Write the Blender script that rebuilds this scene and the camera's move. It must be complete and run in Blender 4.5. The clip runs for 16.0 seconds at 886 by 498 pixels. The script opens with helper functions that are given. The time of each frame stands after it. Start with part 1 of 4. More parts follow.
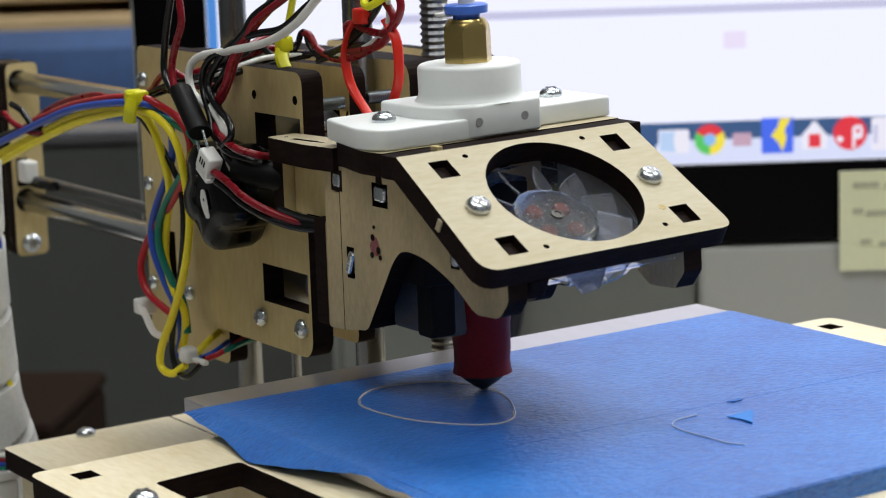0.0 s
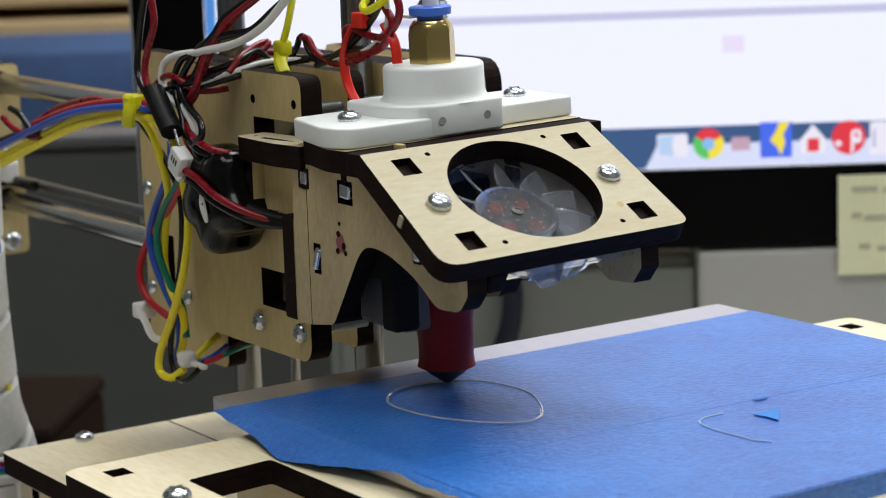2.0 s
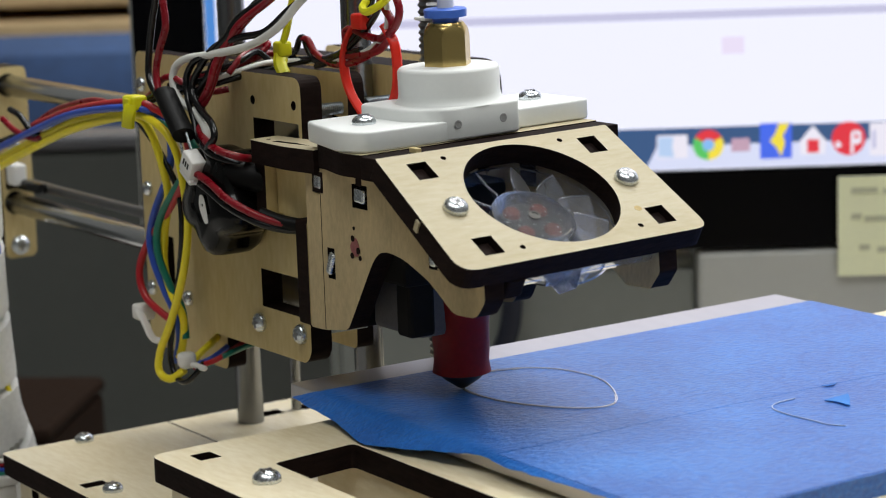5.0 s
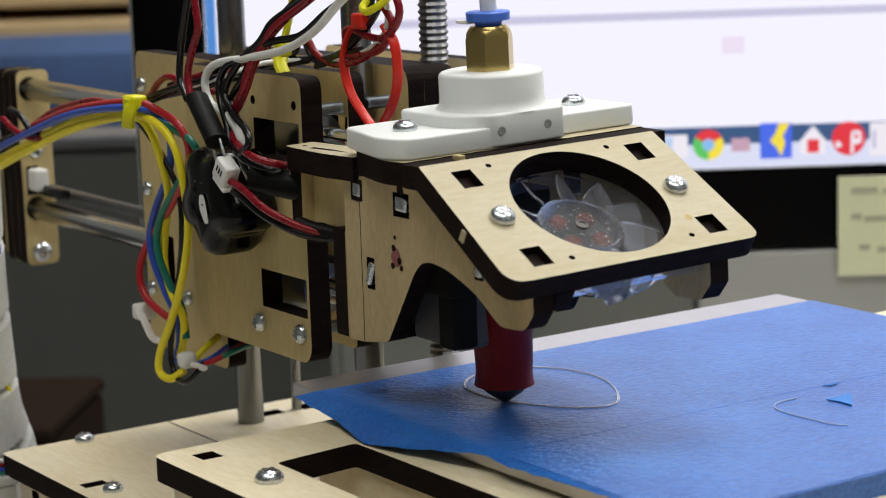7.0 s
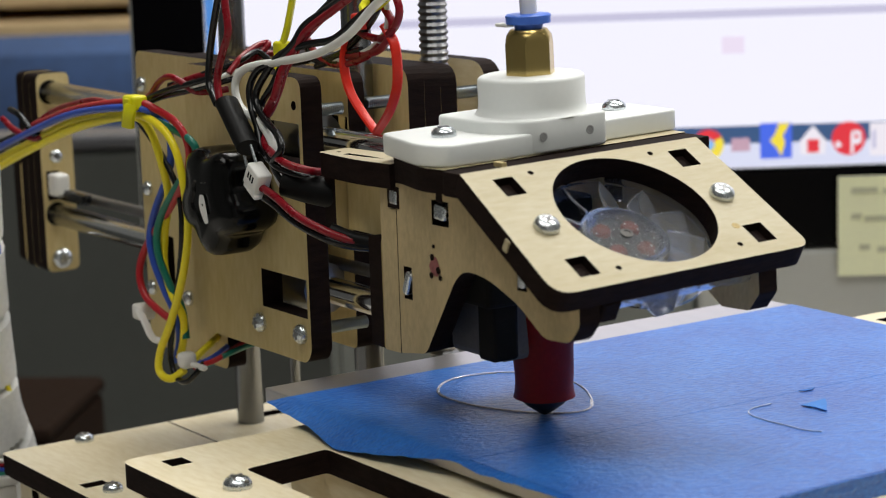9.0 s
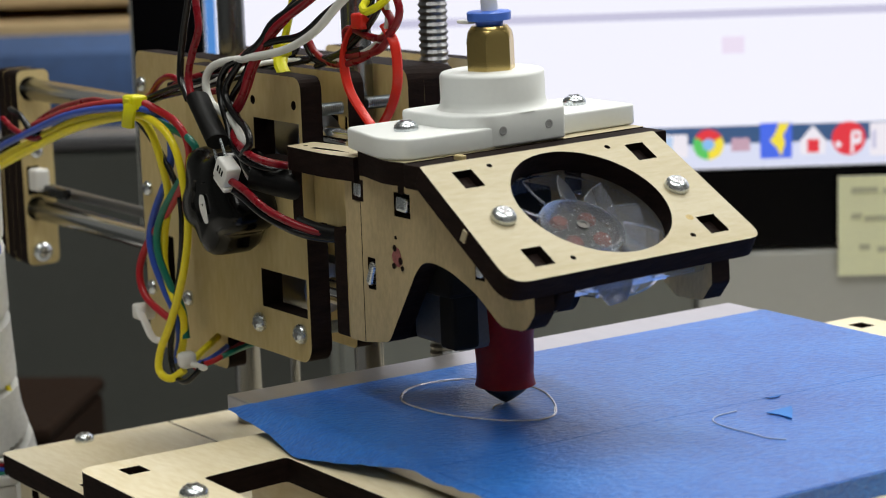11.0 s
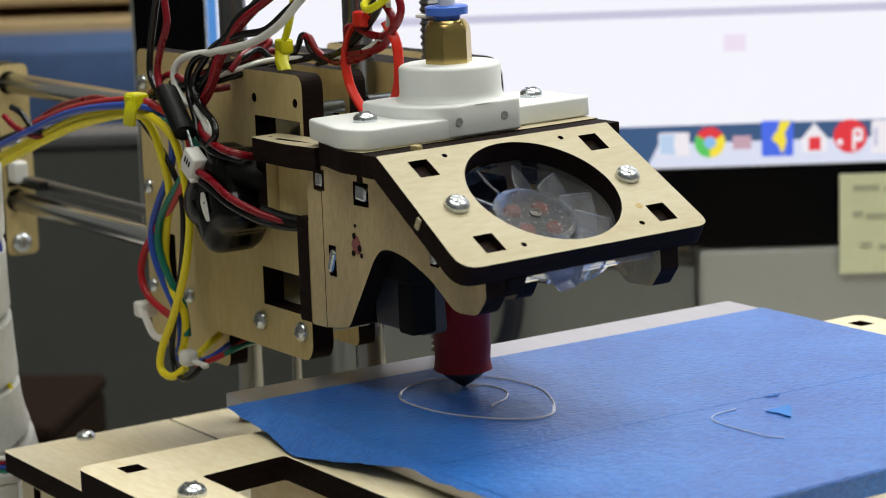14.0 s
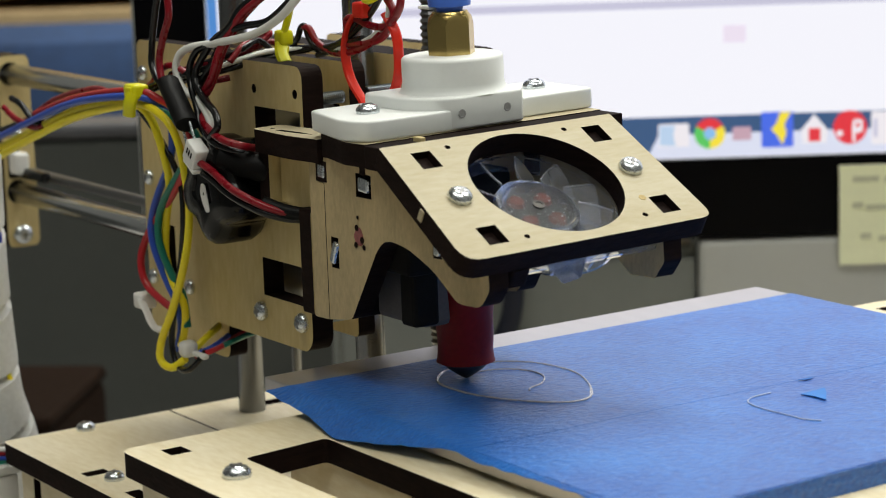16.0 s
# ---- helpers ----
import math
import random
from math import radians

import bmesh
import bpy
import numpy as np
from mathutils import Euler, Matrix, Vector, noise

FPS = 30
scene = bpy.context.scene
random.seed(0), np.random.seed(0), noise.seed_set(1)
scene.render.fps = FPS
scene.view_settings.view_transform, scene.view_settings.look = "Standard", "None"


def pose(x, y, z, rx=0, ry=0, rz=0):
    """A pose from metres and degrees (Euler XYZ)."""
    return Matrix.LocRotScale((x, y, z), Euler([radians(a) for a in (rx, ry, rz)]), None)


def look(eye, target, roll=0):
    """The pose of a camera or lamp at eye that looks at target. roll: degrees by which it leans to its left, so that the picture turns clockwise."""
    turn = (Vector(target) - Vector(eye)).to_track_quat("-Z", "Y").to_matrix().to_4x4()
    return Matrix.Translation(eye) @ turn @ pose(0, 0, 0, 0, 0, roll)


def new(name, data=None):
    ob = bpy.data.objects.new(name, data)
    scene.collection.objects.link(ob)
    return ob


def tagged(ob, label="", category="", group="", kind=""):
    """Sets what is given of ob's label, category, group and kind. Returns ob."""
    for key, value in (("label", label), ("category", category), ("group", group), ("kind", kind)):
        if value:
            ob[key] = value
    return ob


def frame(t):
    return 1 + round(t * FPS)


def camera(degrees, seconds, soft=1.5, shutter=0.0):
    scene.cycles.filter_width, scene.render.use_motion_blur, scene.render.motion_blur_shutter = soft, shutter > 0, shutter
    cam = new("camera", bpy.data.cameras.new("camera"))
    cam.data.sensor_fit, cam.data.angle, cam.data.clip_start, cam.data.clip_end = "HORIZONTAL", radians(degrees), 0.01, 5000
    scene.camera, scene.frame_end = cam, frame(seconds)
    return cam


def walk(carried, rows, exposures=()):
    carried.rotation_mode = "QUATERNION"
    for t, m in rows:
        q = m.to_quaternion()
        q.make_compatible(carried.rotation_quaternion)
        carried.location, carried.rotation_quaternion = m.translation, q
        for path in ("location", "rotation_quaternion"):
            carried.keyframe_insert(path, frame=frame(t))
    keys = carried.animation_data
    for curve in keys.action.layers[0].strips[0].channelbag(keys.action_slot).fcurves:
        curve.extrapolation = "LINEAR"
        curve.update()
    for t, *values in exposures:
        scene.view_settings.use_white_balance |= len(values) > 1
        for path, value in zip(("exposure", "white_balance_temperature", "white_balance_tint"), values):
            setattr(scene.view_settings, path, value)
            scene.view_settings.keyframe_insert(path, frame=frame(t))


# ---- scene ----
CAM_ROWS = [
    (0.0, 79.6672, 1.9174, 56.0439), (0.5, 79.6457, 1.9189, 56.0524), (1.0, 79.6912, 1.9179, 56.0467),
    (1.5, 79.7354, 1.9145, 56.028), (2.0, 79.7733, 1.9114, 56.0109), (2.5, 79.7914, 1.911, 56.0083),
    (3.0, 79.7991, 1.911, 56.0087), (4.0, 79.8026, 1.9105, 56.0058), (6.5, 79.7997, 1.9111, 56.0092),
    (9.0, 79.7996, 1.911, 56.0083), (11.5, 79.7945, 1.9111, 56.0091), (12.5, 79.7928, 1.9108, 56.0072),
    (13.0, 79.7859, 1.9202, 56.0597), (13.5, 79.7411, 1.9213, 56.0659), (14.0, 79.7414, 1.9178, 56.0462),
    (14.5, 79.6228, 1.919, 56.0527), (15.0, 79.5554, 1.9185, 56.0503), (15.5, 79.5123, 1.9186, 56.0509),
    (16.0, 79.5138, 1.9169, 56.0411)]
cam = camera(22.383, 16.0, soft=1.05)
cam.data.dof.use_dof = True
cam.data.dof.focus_distance = 0.52
cam.data.dof.aperture_fstop = 27.0
walk(cam, [(t, pose(0.40438, -0.28469, 0.12284, rx, ry, rz)) for t, rx, ry, rz in CAM_ROWS],
     exposures=[(0.0, 0.0, 6200, 9), (4.0, 0.0, 6200, 9), (6.5, 0.0, 6480, 9), (9.0, 0.0, 6500, 9), (11.5, 0.0, 6500, 7), (16.0, 0.0, 6650, 5)])

# ---- light ----
world = bpy.data.worlds.new("room_world")
scene.world = world
world.use_nodes = True
world.node_tree.nodes["Background"].inputs[0].default_value = (0.75, 0.82, 0.9, 1)
world.node_tree.nodes["Background"].inputs[1].default_value = 0.04


def area(name, x, y, z, sx, sy, power, colour, target):
    data = bpy.data.lights.new(name, "AREA")
    data.shape, data.size, data.size_y, data.energy, data.color = "RECTANGLE", sx, sy, power, colour
    ob = new(name, data)
    ob.matrix_basis = look((x, y, z), target)
    return ob


area("ceiling_lamp", 0.3, -0.7, 1.62, 1.2, 0.6, 10.5, (1, 0.985, 0.94), (0.3, -0.7, 0))
area("ceiling_lamp", 1.1, -0.1, 1.62, 0.6, 0.8, 8.5, (1, 0.985, 0.94), (1.1, -0.1, 0))
area("ceiling_lamp", -0.6, 0.6, 1.62, 1.2, 0.6, 21, (1, 0.985, 0.94), (-0.6, 0.6, 0))
area("ceiling_lamp", 0.2, 1.3, 1.62, 1.2, 0.6, 26, (1, 0.985, 0.94), (0.2, 1.3, 0))


# ---- materials ----
def base_mat(name):
    m = bpy.data.materials.new(name)
    m.use_nodes = True
    nt = m.node_tree
    return m, nt, nt.nodes["Principled BSDF"]


def mat(name, colour, rough=0.5, metal=0.0, var=0.12, scale=60.0, bump=0.0, bump_scale=400.0, stretch=(1, 1, 1),
        coat=0.0, trans=0.0, ior=1.45, sss=0.0, spec=0.5):
    """A surface with two scales of variation: broad patches and fine grain."""
    m, nt, b = base_mat(name)
    co = nt.nodes.new("ShaderNodeTexCoord")
    mp = nt.nodes.new("ShaderNodeMapping")
    mp.inputs["Scale"].default_value = stretch
    nt.links.new(co.outputs["Object"], mp.inputs[0])
    broad = nt.nodes.new("ShaderNodeTexNoise")
    broad.inputs["Scale"].default_value, broad.inputs["Detail"].default_value = scale, 4
    fine = nt.nodes.new("ShaderNodeTexNoise")
    fine.inputs["Scale"].default_value, fine.inputs["Detail"].default_value = scale * 14, 3
    for n in (broad, fine):
        nt.links.new(mp.outputs[0], n.inputs["Vector"])
    mix = nt.nodes.new("ShaderNodeMath")
    mix.operation = "MULTIPLY_ADD"
    mix.inputs[1].default_value = 0.45
    nt.links.new(fine.outputs[0], mix.inputs[0])
    half = nt.nodes.new("ShaderNodeMath")
    half.operation = "MULTIPLY"
    half.inputs[1].default_value = 0.55
    nt.links.new(broad.outputs[0], half.inputs[0])
    nt.links.new(half.outputs[0], mix.inputs[2])
    ramp = nt.nodes.new("ShaderNodeValToRGB")
    ramp.color_ramp.elements[0].position, ramp.color_ramp.elements[1].position = 0.3, 0.7
    ramp.color_ramp.elements[0].color = (*[c * (1 - var) for c in colour], 1)
    ramp.color_ramp.elements[1].color = (*[min(1, c * (1 + var)) for c in colour], 1)
    nt.links.new(mix.outputs[0], ramp.inputs[0])
    nt.links.new(ramp.outputs[0], b.inputs["Base Color"])
    rr = nt.nodes.new("ShaderNodeMapRange")
    rr.inputs["To Min"].default_value, rr.inputs["To Max"].default_value = rough * 0.85, min(1, rough * 1.15)
    nt.links.new(fine.outputs[0], rr.inputs[0])
    nt.links.new(rr.outputs[0], b.inputs["Roughness"])
    b.inputs["Metallic"].default_value = metal
    b.inputs["Specular IOR Level"].default_value = spec
    b.inputs["Coat Weight"].default_value = coat
    b.inputs["Transmission Weight"].default_value = trans
    b.inputs["IOR"].default_value = ior
    if sss:
        b.inputs["Subsurface Weight"].default_value = sss
        b.inputs["Subsurface Radius"].default_value = (0.004, 0.004, 0.004)
    if bump:
        bn = nt.nodes.new("ShaderNodeTexNoise")
        bn.inputs["Scale"].default_value, bn.inputs["Detail"].default_value = bump_scale, 3
        nt.links.new(mp.outputs[0], bn.inputs["Vector"])
        bp = nt.nodes.new("ShaderNodeBump")
        bp.inputs["Strength"].default_value, bp.inputs["Distance"].default_value = bump, 0.0004
        nt.links.new(bn.outputs[0], bp.inputs["Height"])
        nt.links.new(bp.outputs[0], b.inputs["Normal"])
    return m


def glow(name, colour, power):
    m, nt, b = base_mat(name)
    b.inputs["Base Color"].default_value = (0.02, 0.02, 0.02, 1)
    b.inputs["Emission Color"].default_value = (*colour, 1)
    b.inputs["Emission Strength"].default_value = power
    b.inputs["Roughness"].default_value = 0.3
    return m


def ply(name, stretch, colour=(0.65, 0.575, 0.425)):
    """Birch veneer: pale ground with amber mottling along the grain."""
    m = mat(name, colour, 0.5, var=0.12, scale=22, stretch=stretch, bump=0.15, bump_scale=700)
    for n in m.node_tree.nodes:
        if n.type == "VALTORGB":
            n.color_ramp.elements[0].position, n.color_ramp.elements[1].position = 0.34, 0.62
            n.color_ramp.elements[0].color = (colour[0] * 0.88, colour[1] * 0.83, colour[2] * 0.70, 1)
            n.color_ramp.elements[1].color = (*[c * 1.05 for c in colour], 1)
    return m


# Light put into birch tones: base lit, fan board dimmed, uprights yellow with bounce.
PLY_X = ply("birch_plywood_x_lit", (0.7, 2.5, 2.5), (0.79, 0.71, 0.53))
PLY_Y = ply("birch_plywood_y_dimmed", (2.5, 0.7, 2.5), (0.495, 0.437, 0.300))
PLY_Z = ply("birch_plywood_z_warmed", (2.5, 2.5, 0.7), (0.60, 0.485, 0.245))
# Smoke stains, with the shade on the head panels and bed floor mixed in.
PLY_SMOKE_SHADE = mat("smoke_and_shade_plywood", (0.50, 0.395, 0.222), 0.5, var=0.22, scale=38, stretch=(2.2, 2.2, 0.9), bump=0.15, bump_scale=700)
BURNT = mat("laser_burnt_edge", (0.012, 0.0062, 0.0048), 0.75, var=0.6, scale=160, stretch=(1, 1, 5), bump=0.4, spec=0.12)
STEEL = mat("polished_steel", (0.68, 0.69, 0.71), 0.15, 1.0, var=0.05, scale=80)
ZINC = mat("zinc_plated_steel", (0.66, 0.70, 0.73), 0.27, 1.0, var=0.06, scale=300)
ROD_STEEL = mat("ground_rod_steel", (0.22, 0.225, 0.235), 0.24, 1.0, var=0.05, scale=80)
DARK_STEEL = mat("dark_threaded_steel", (0.26, 0.26, 0.27), 0.38, 1.0, var=0.15, scale=200)
BRASS = mat("brass", (0.60, 0.45, 0.17), 0.24, 1.0, var=0.1, scale=200)
ALU = mat("brushed_aluminium_plate", (0.55, 0.525, 0.535), 0.30, 0.75, var=0.06, scale=40, stretch=(1, 8, 1), bump=0.1)
WHITE = mat("white_machined_plastic", (0.84, 0.86, 0.845), 0.45, var=0.02, scale=70, sss=0.4, bump=0.05)
NYLON = mat("white_nylon", (0.80, 0.79, 0.76), 0.4, var=0.05, scale=200, sss=0.15)
BLACK = mat("black_plastic", (0.004, 0.004, 0.0045), 0.17, var=0.3, scale=150)
KNOB = mat("glossy_black_moulded_plastic", (0.003, 0.003, 0.003), 0.16, var=0.3, scale=150, spec=0.28)
RUBBER = mat("black_heat_shrink", (0.005, 0.005, 0.005), 0.5, spec=0.18, var=0.3, scale=200, bump=0.2)
RED_TAPE = mat("red_silicone_sleeve", (0.21, 0.003, 0.005), 0.45, var=0.2, scale=60, bump=0.5, bump_scale=160, spec=0.32)
NOZZLE = mat("sooty_nozzle_metal", (0.06, 0.055, 0.05), 0.45, 0.6, var=0.4, scale=300)
GREY_PLASTIC = mat("grey_plastic", (0.10, 0.10, 0.11), 0.45, var=0.15, scale=90)
CLEAR = mat("clear_fan_plastic", (0.86, 0.88, 0.92), 0.1, var=0.03, scale=200, trans=0.96, ior=1.05)
FROST = mat("frosted_fan_hub", (0.42, 0.43, 0.47), 0.22, var=0.12, scale=150, trans=0.78, ior=1.2)
FROST_COVER = mat("milky_hub_cover", (0.50, 0.50, 0.53), 0.26, var=0.05, scale=90, trans=0.95, ior=1.12)
HUB_CORE = mat("smoky_hub_core", (0.06, 0.058, 0.06), 0.55, var=0.12, scale=220, spec=0.2)
BOLT = mat("blue_grey_bolt_thread", (0.30, 0.34, 0.38), 0.32, 1.0, var=0.12, scale=200)
SLEEVE_STEEL = mat("ground_bearing_steel", (0.30, 0.31, 0.33), 0.3, 0.9, var=0.08, scale=120)
MATTE = mat("matte_black_plastic", (0.012, 0.0115, 0.011), 0.8, var=0.25, scale=120, spec=0.1)
DUCT = mat("dark_grey_matte_duct", (0.15, 0.142, 0.138), 0.75, var=0.15, scale=90, spec=0.15)
BLADE = mat("frosted_clear_blade", (0.86, 0.88, 0.93), 0.15, var=0.04, scale=200, trans=0.88, ior=1.22)
SCRAP = mat("bright_blue_tape_scrap", (0.012, 0.19, 0.62), 0.5, var=0.1, scale=300)
DULL = mat("dull_set_screw", (0.42, 0.42, 0.42), 0.5, 0.5, var=0.2, scale=400)
COPPER = mat("copper_winding", (0.40, 0.09, 0.065), 0.7, 0.0, var=0.4, scale=300, spec=0.1)
BLUE_CLIP = mat("blue_collet_plastic", (0.07, 0.18, 0.70), 0.35, var=0.08, scale=200)
PTFE = mat("translucent_tube", (0.78, 0.78, 0.80), 0.3, var=0.04, scale=200, sss=0.3)
W_RED = mat("dark_red_wire", (0.22, 0.004, 0.012), 0.28, var=0.06, scale=25)
W_BLACK = mat("black_wire", (0.004, 0.004, 0.0045), 0.25, var=0.06, scale=25)
W_WHITE = mat("white_wire", (0.74, 0.74, 0.70), 0.4, var=0.06, scale=25)
W_YELLOW = mat("yellow_wire", (0.93, 0.78, 0.025), 0.34, var=0.06, scale=25)
W_BLUE = mat("blue_wire", (0.03, 0.085, 0.48), 0.32, var=0.06, scale=25)
W_NAVY = mat("dark_navy_cable_jacket", (0.008, 0.010, 0.022), 0.5, var=0.1, scale=25)
W_GREEN = mat("green_wire", (0.01, 0.17, 0.12), 0.36, var=0.06, scale=25)
W_BRIGHT = mat("bright_red_wire", (0.42, 0.012, 0.02), 0.34, var=0.06, scale=25)
TIE_YELLOW = mat("yellow_cable_tie", (0.75, 0.72, 0.01), 0.35, var=0.06, scale=150)
TIE_RED = mat("red_cable_tie", (0.70, 0.025, 0.012), 0.3, var=0.08, scale=150)
FILAMENT = mat("glossy_clear_filament", (0.93, 0.92, 0.96), 0.09, var=0.04, scale=300, trans=0.55, ior=1.56, coat=1.0)
OLD_FILAMENT = mat("dull_pale_filament", (0.50, 0.56, 0.74), 0.35, var=0.1, scale=300)


def tape_mat():
    """Crepe masking tape: fine wrinkles across the roll and darker rubbed patches."""
    m, nt, b = base_mat("blue_masking_tape")
    co = nt.nodes.new("ShaderNodeTexCoord")
    mp = nt.nodes.new("ShaderNodeMapping")
    mp.inputs["Scale"].default_value = (1.0, 0.6, 1)
    nt.links.new(co.outputs["Object"], mp.inputs[0])
    crepe = nt.nodes.new("ShaderNodeTexNoise")
    crepe.inputs["Scale"].default_value, crepe.inputs["Detail"].default_value = 1000, 3
    nt.links.new(mp.outputs[0], crepe.inputs["Vector"])
    wear = nt.nodes.new("ShaderNodeTexNoise")
    wear.inputs["Scale"].default_value, wear.inputs["Detail"].default_value = 24, 5
    nt.links.new(co.outputs["Object"], wear.inputs["Vector"])
    ramp = nt.nodes.new("ShaderNodeValToRGB")
    ramp.color_ramp.elements[0].position, ramp.color_ramp.elements[1].position = 0.36, 0.66
    ramp.color_ramp.elements[0].color = (0.005, 0.082, 0.40, 1)
    ramp.color_ramp.elements[1].color = (0.024, 0.195, 0.65, 1)
    add = nt.nodes.new("ShaderNodeMath")
    add.operation = "MULTIPLY_ADD"
    add.inputs[1].default_value, add.inputs[2].default_value = 0.5, 0.0
    nt.links.new(crepe.outputs[0], add.inputs[0])
    add2 = nt.nodes.new("ShaderNodeMath")
    add2.operation = "MULTIPLY_ADD"
    add2.inputs[1].default_value = 0.5
    nt.links.new(wear.outputs[0], add2.inputs[0])
    nt.links.new(add.outputs[0], add2.inputs[2])
    nt.links.new(add2.outputs[0], ramp.inputs[0])
    nt.links.new(ramp.outputs[0], b.inputs["Base Color"])
    b.inputs["Roughness"].default_value = 0.34
    b.inputs["Specular IOR Level"].default_value = 0.75
    b.inputs["Sheen Weight"].default_value = 0.06
    bp = nt.nodes.new("ShaderNodeBump")
    bp.inputs["Strength"].default_value, bp.inputs["Distance"].default_value = 0.95, 0.0004
    nt.links.new(crepe.outputs[0], bp.inputs["Height"])
    nt.links.new(bp.outputs[0], b.inputs["Normal"])
    return m


TAPE = tape_mat()
# Darker blue for the painted shade at the tape seam, and a dark scrap.
SEAM_SHADE_SCRAP = mat("seam_shade_and_scrap_blue", (0.015, 0.135, 0.48), 0.6, var=0.4, scale=200)
KNOT = mat("yellow_knot", (0.50, 0.36, 0.12), 0.5, var=0.3, scale=300)
SCORCH = mat("reddish_scorch", (0.30, 0.10, 0.10), 0.6, var=0.5, scale=500)
WALL = mat("painted_wall", (0.24, 0.245, 0.24), 0.8, var=0.05, scale=3, bump=0.1)
CEILING = mat("white_ceiling_paint", (0.75, 0.75, 0.74), 0.85, var=0.03, scale=3)
PARTITION = mat("dark_grey_partition_cloth", (0.085, 0.09, 0.085), 0.9, var=0.1, scale=12, bump=0.3)
DESKTOP = mat("pale_laminate_desk", (0.42, 0.40, 0.37), 0.45, var=0.06, scale=8)
CARPET = mat("grey_carpet", (0.12, 0.12, 0.12), 0.95, var=0.25, scale=30, bump=0.5)
# Grey that carries the printer's shade on the monitor chin.
CHIN_SHADE = mat("mid_grey_chin_shade", (0.20, 0.21, 0.198), 0.5, var=0.06, scale=10)
BROWN = mat("dark_brown_box_card", (0.016, 0.009, 0.006), 0.8, var=0.2, scale=15, spec=0.08)
OAK = mat("oak_shelf_wood", (0.60, 0.44, 0.24), 0.55, var=0.2, scale=9, stretch=(0.4, 6, 6))
DENIM = mat("dark_blue_chair_cloth", (0.038, 0.074, 0.175), 0.9, var=0.25, scale=10, bump=0.3)
SILVER = mat("silver_monitor_shell", (0.50, 0.51, 0.495), 0.5, 0.1, var=0.03, scale=20)
BEZEL = mat("black_glass_bezel", (0.002, 0.002, 0.003), 0.22, var=0.2, scale=20, spec=0.07)
NOTE = mat("pale_yellow_note_paper", (0.93, 0.95, 0.66), 0.8, var=0.04, scale=40)
INK = mat("faded_pencil", (0.58, 0.59, 0.42), 0.8, var=0.1, scale=90)

# ---- mesh tools, in millimetres ----
MM = 0.001


def part(name, bm, material, parent=None, label="", smooth=False):
    bmesh.ops.recalc_face_normals(bm, faces=bm.faces)
    me = bpy.data.meshes.new(name)
    bm.to_mesh(me)
    bm.free()
    for m in material if isinstance(material, (list, tuple)) else [material]:
        me.materials.append(m)
    if smooth:
        me.shade_smooth()
        me.set_sharp_from_angle(angle=radians(38))
    ob = new(name, me)
    ob.parent = parent
    return tagged(ob, label) if label else ob


def thing(name, label, category, x=0, y=0, z=0, group="", kind=""):
    ob = new(name)
    ob.empty_display_size = 0.01
    ob.location = (x * MM, y * MM, z * MM)
    return tagged(ob, label, category, group, kind)


def box(x0, x1, y0, y1, z0, z1, bevel=0.4, bm=None):
    out = bm or bmesh.new()
    t = bmesh.new()
    bmesh.ops.create_cube(t, size=1)
    for v in t.verts:
        v.co = Vector(((x0 + x1) / 2 + v.co.x * (x1 - x0), (y0 + y1) / 2 + v.co.y * (y1 - y0),
                       (z0 + z1) / 2 + v.co.z * (z1 - z0))) * MM
    if bevel:
        bmesh.ops.bevel(t, geom=t.edges[:], offset=bevel * MM, segments=2, affect="EDGES", profile=0.5)
    join(out, t)
    return out


def join(out, t):
    me = bpy.data.meshes.new("tmp")
    t.to_mesh(me)
    t.free()
    out.from_mesh(me)
    bpy.data.meshes.remove(me)


def rounded(pts, radius, seg=5):
    """The outline with its corners rounded; radius may be a list, one for each corner."""
    out = []
    n = len(pts)
    for i in range(n):
        r = radius[i] if isinstance(radius, (list, tuple)) else radius
        p, a, b = Vector(pts[i]), Vector(pts[i - 1]), Vector(pts[(i + 1) % n])
        if r <= 0:
            out.append(tuple(p))
            continue
        d1, d2 = (a - p).normalized(), (b - p).normalized()
        r = min(r, (a - p).length * 0.48, (b - p).length * 0.48)
        p1, p2 = p + d1 * r, p + d2 * r
        for k in range(seg + 1):
            s = k / seg
            out.append(tuple(p1 * (1 - s) ** 2 + p * 2 * s * (1 - s) + p2 * s * s))
    return out


def circle(u, v, r, n=28):
    return [(u + r * math.cos(2 * math.pi * k / n), v + r * math.sin(2 * math.pi * k / n)) for k in range(n)]


def rect(u, v, w, h):
    return [(u - w / 2, v - h / 2), (u + w / 2, v - h / 2), (u + w / 2, v + h / 2), (u - w / 2, v + h / 2)]


AXES = {"x": lambda u, v, a: (a, u, v), "y": lambda u, v, a: (u, a, v), "z": lambda u, v, a: (u, v, a)}


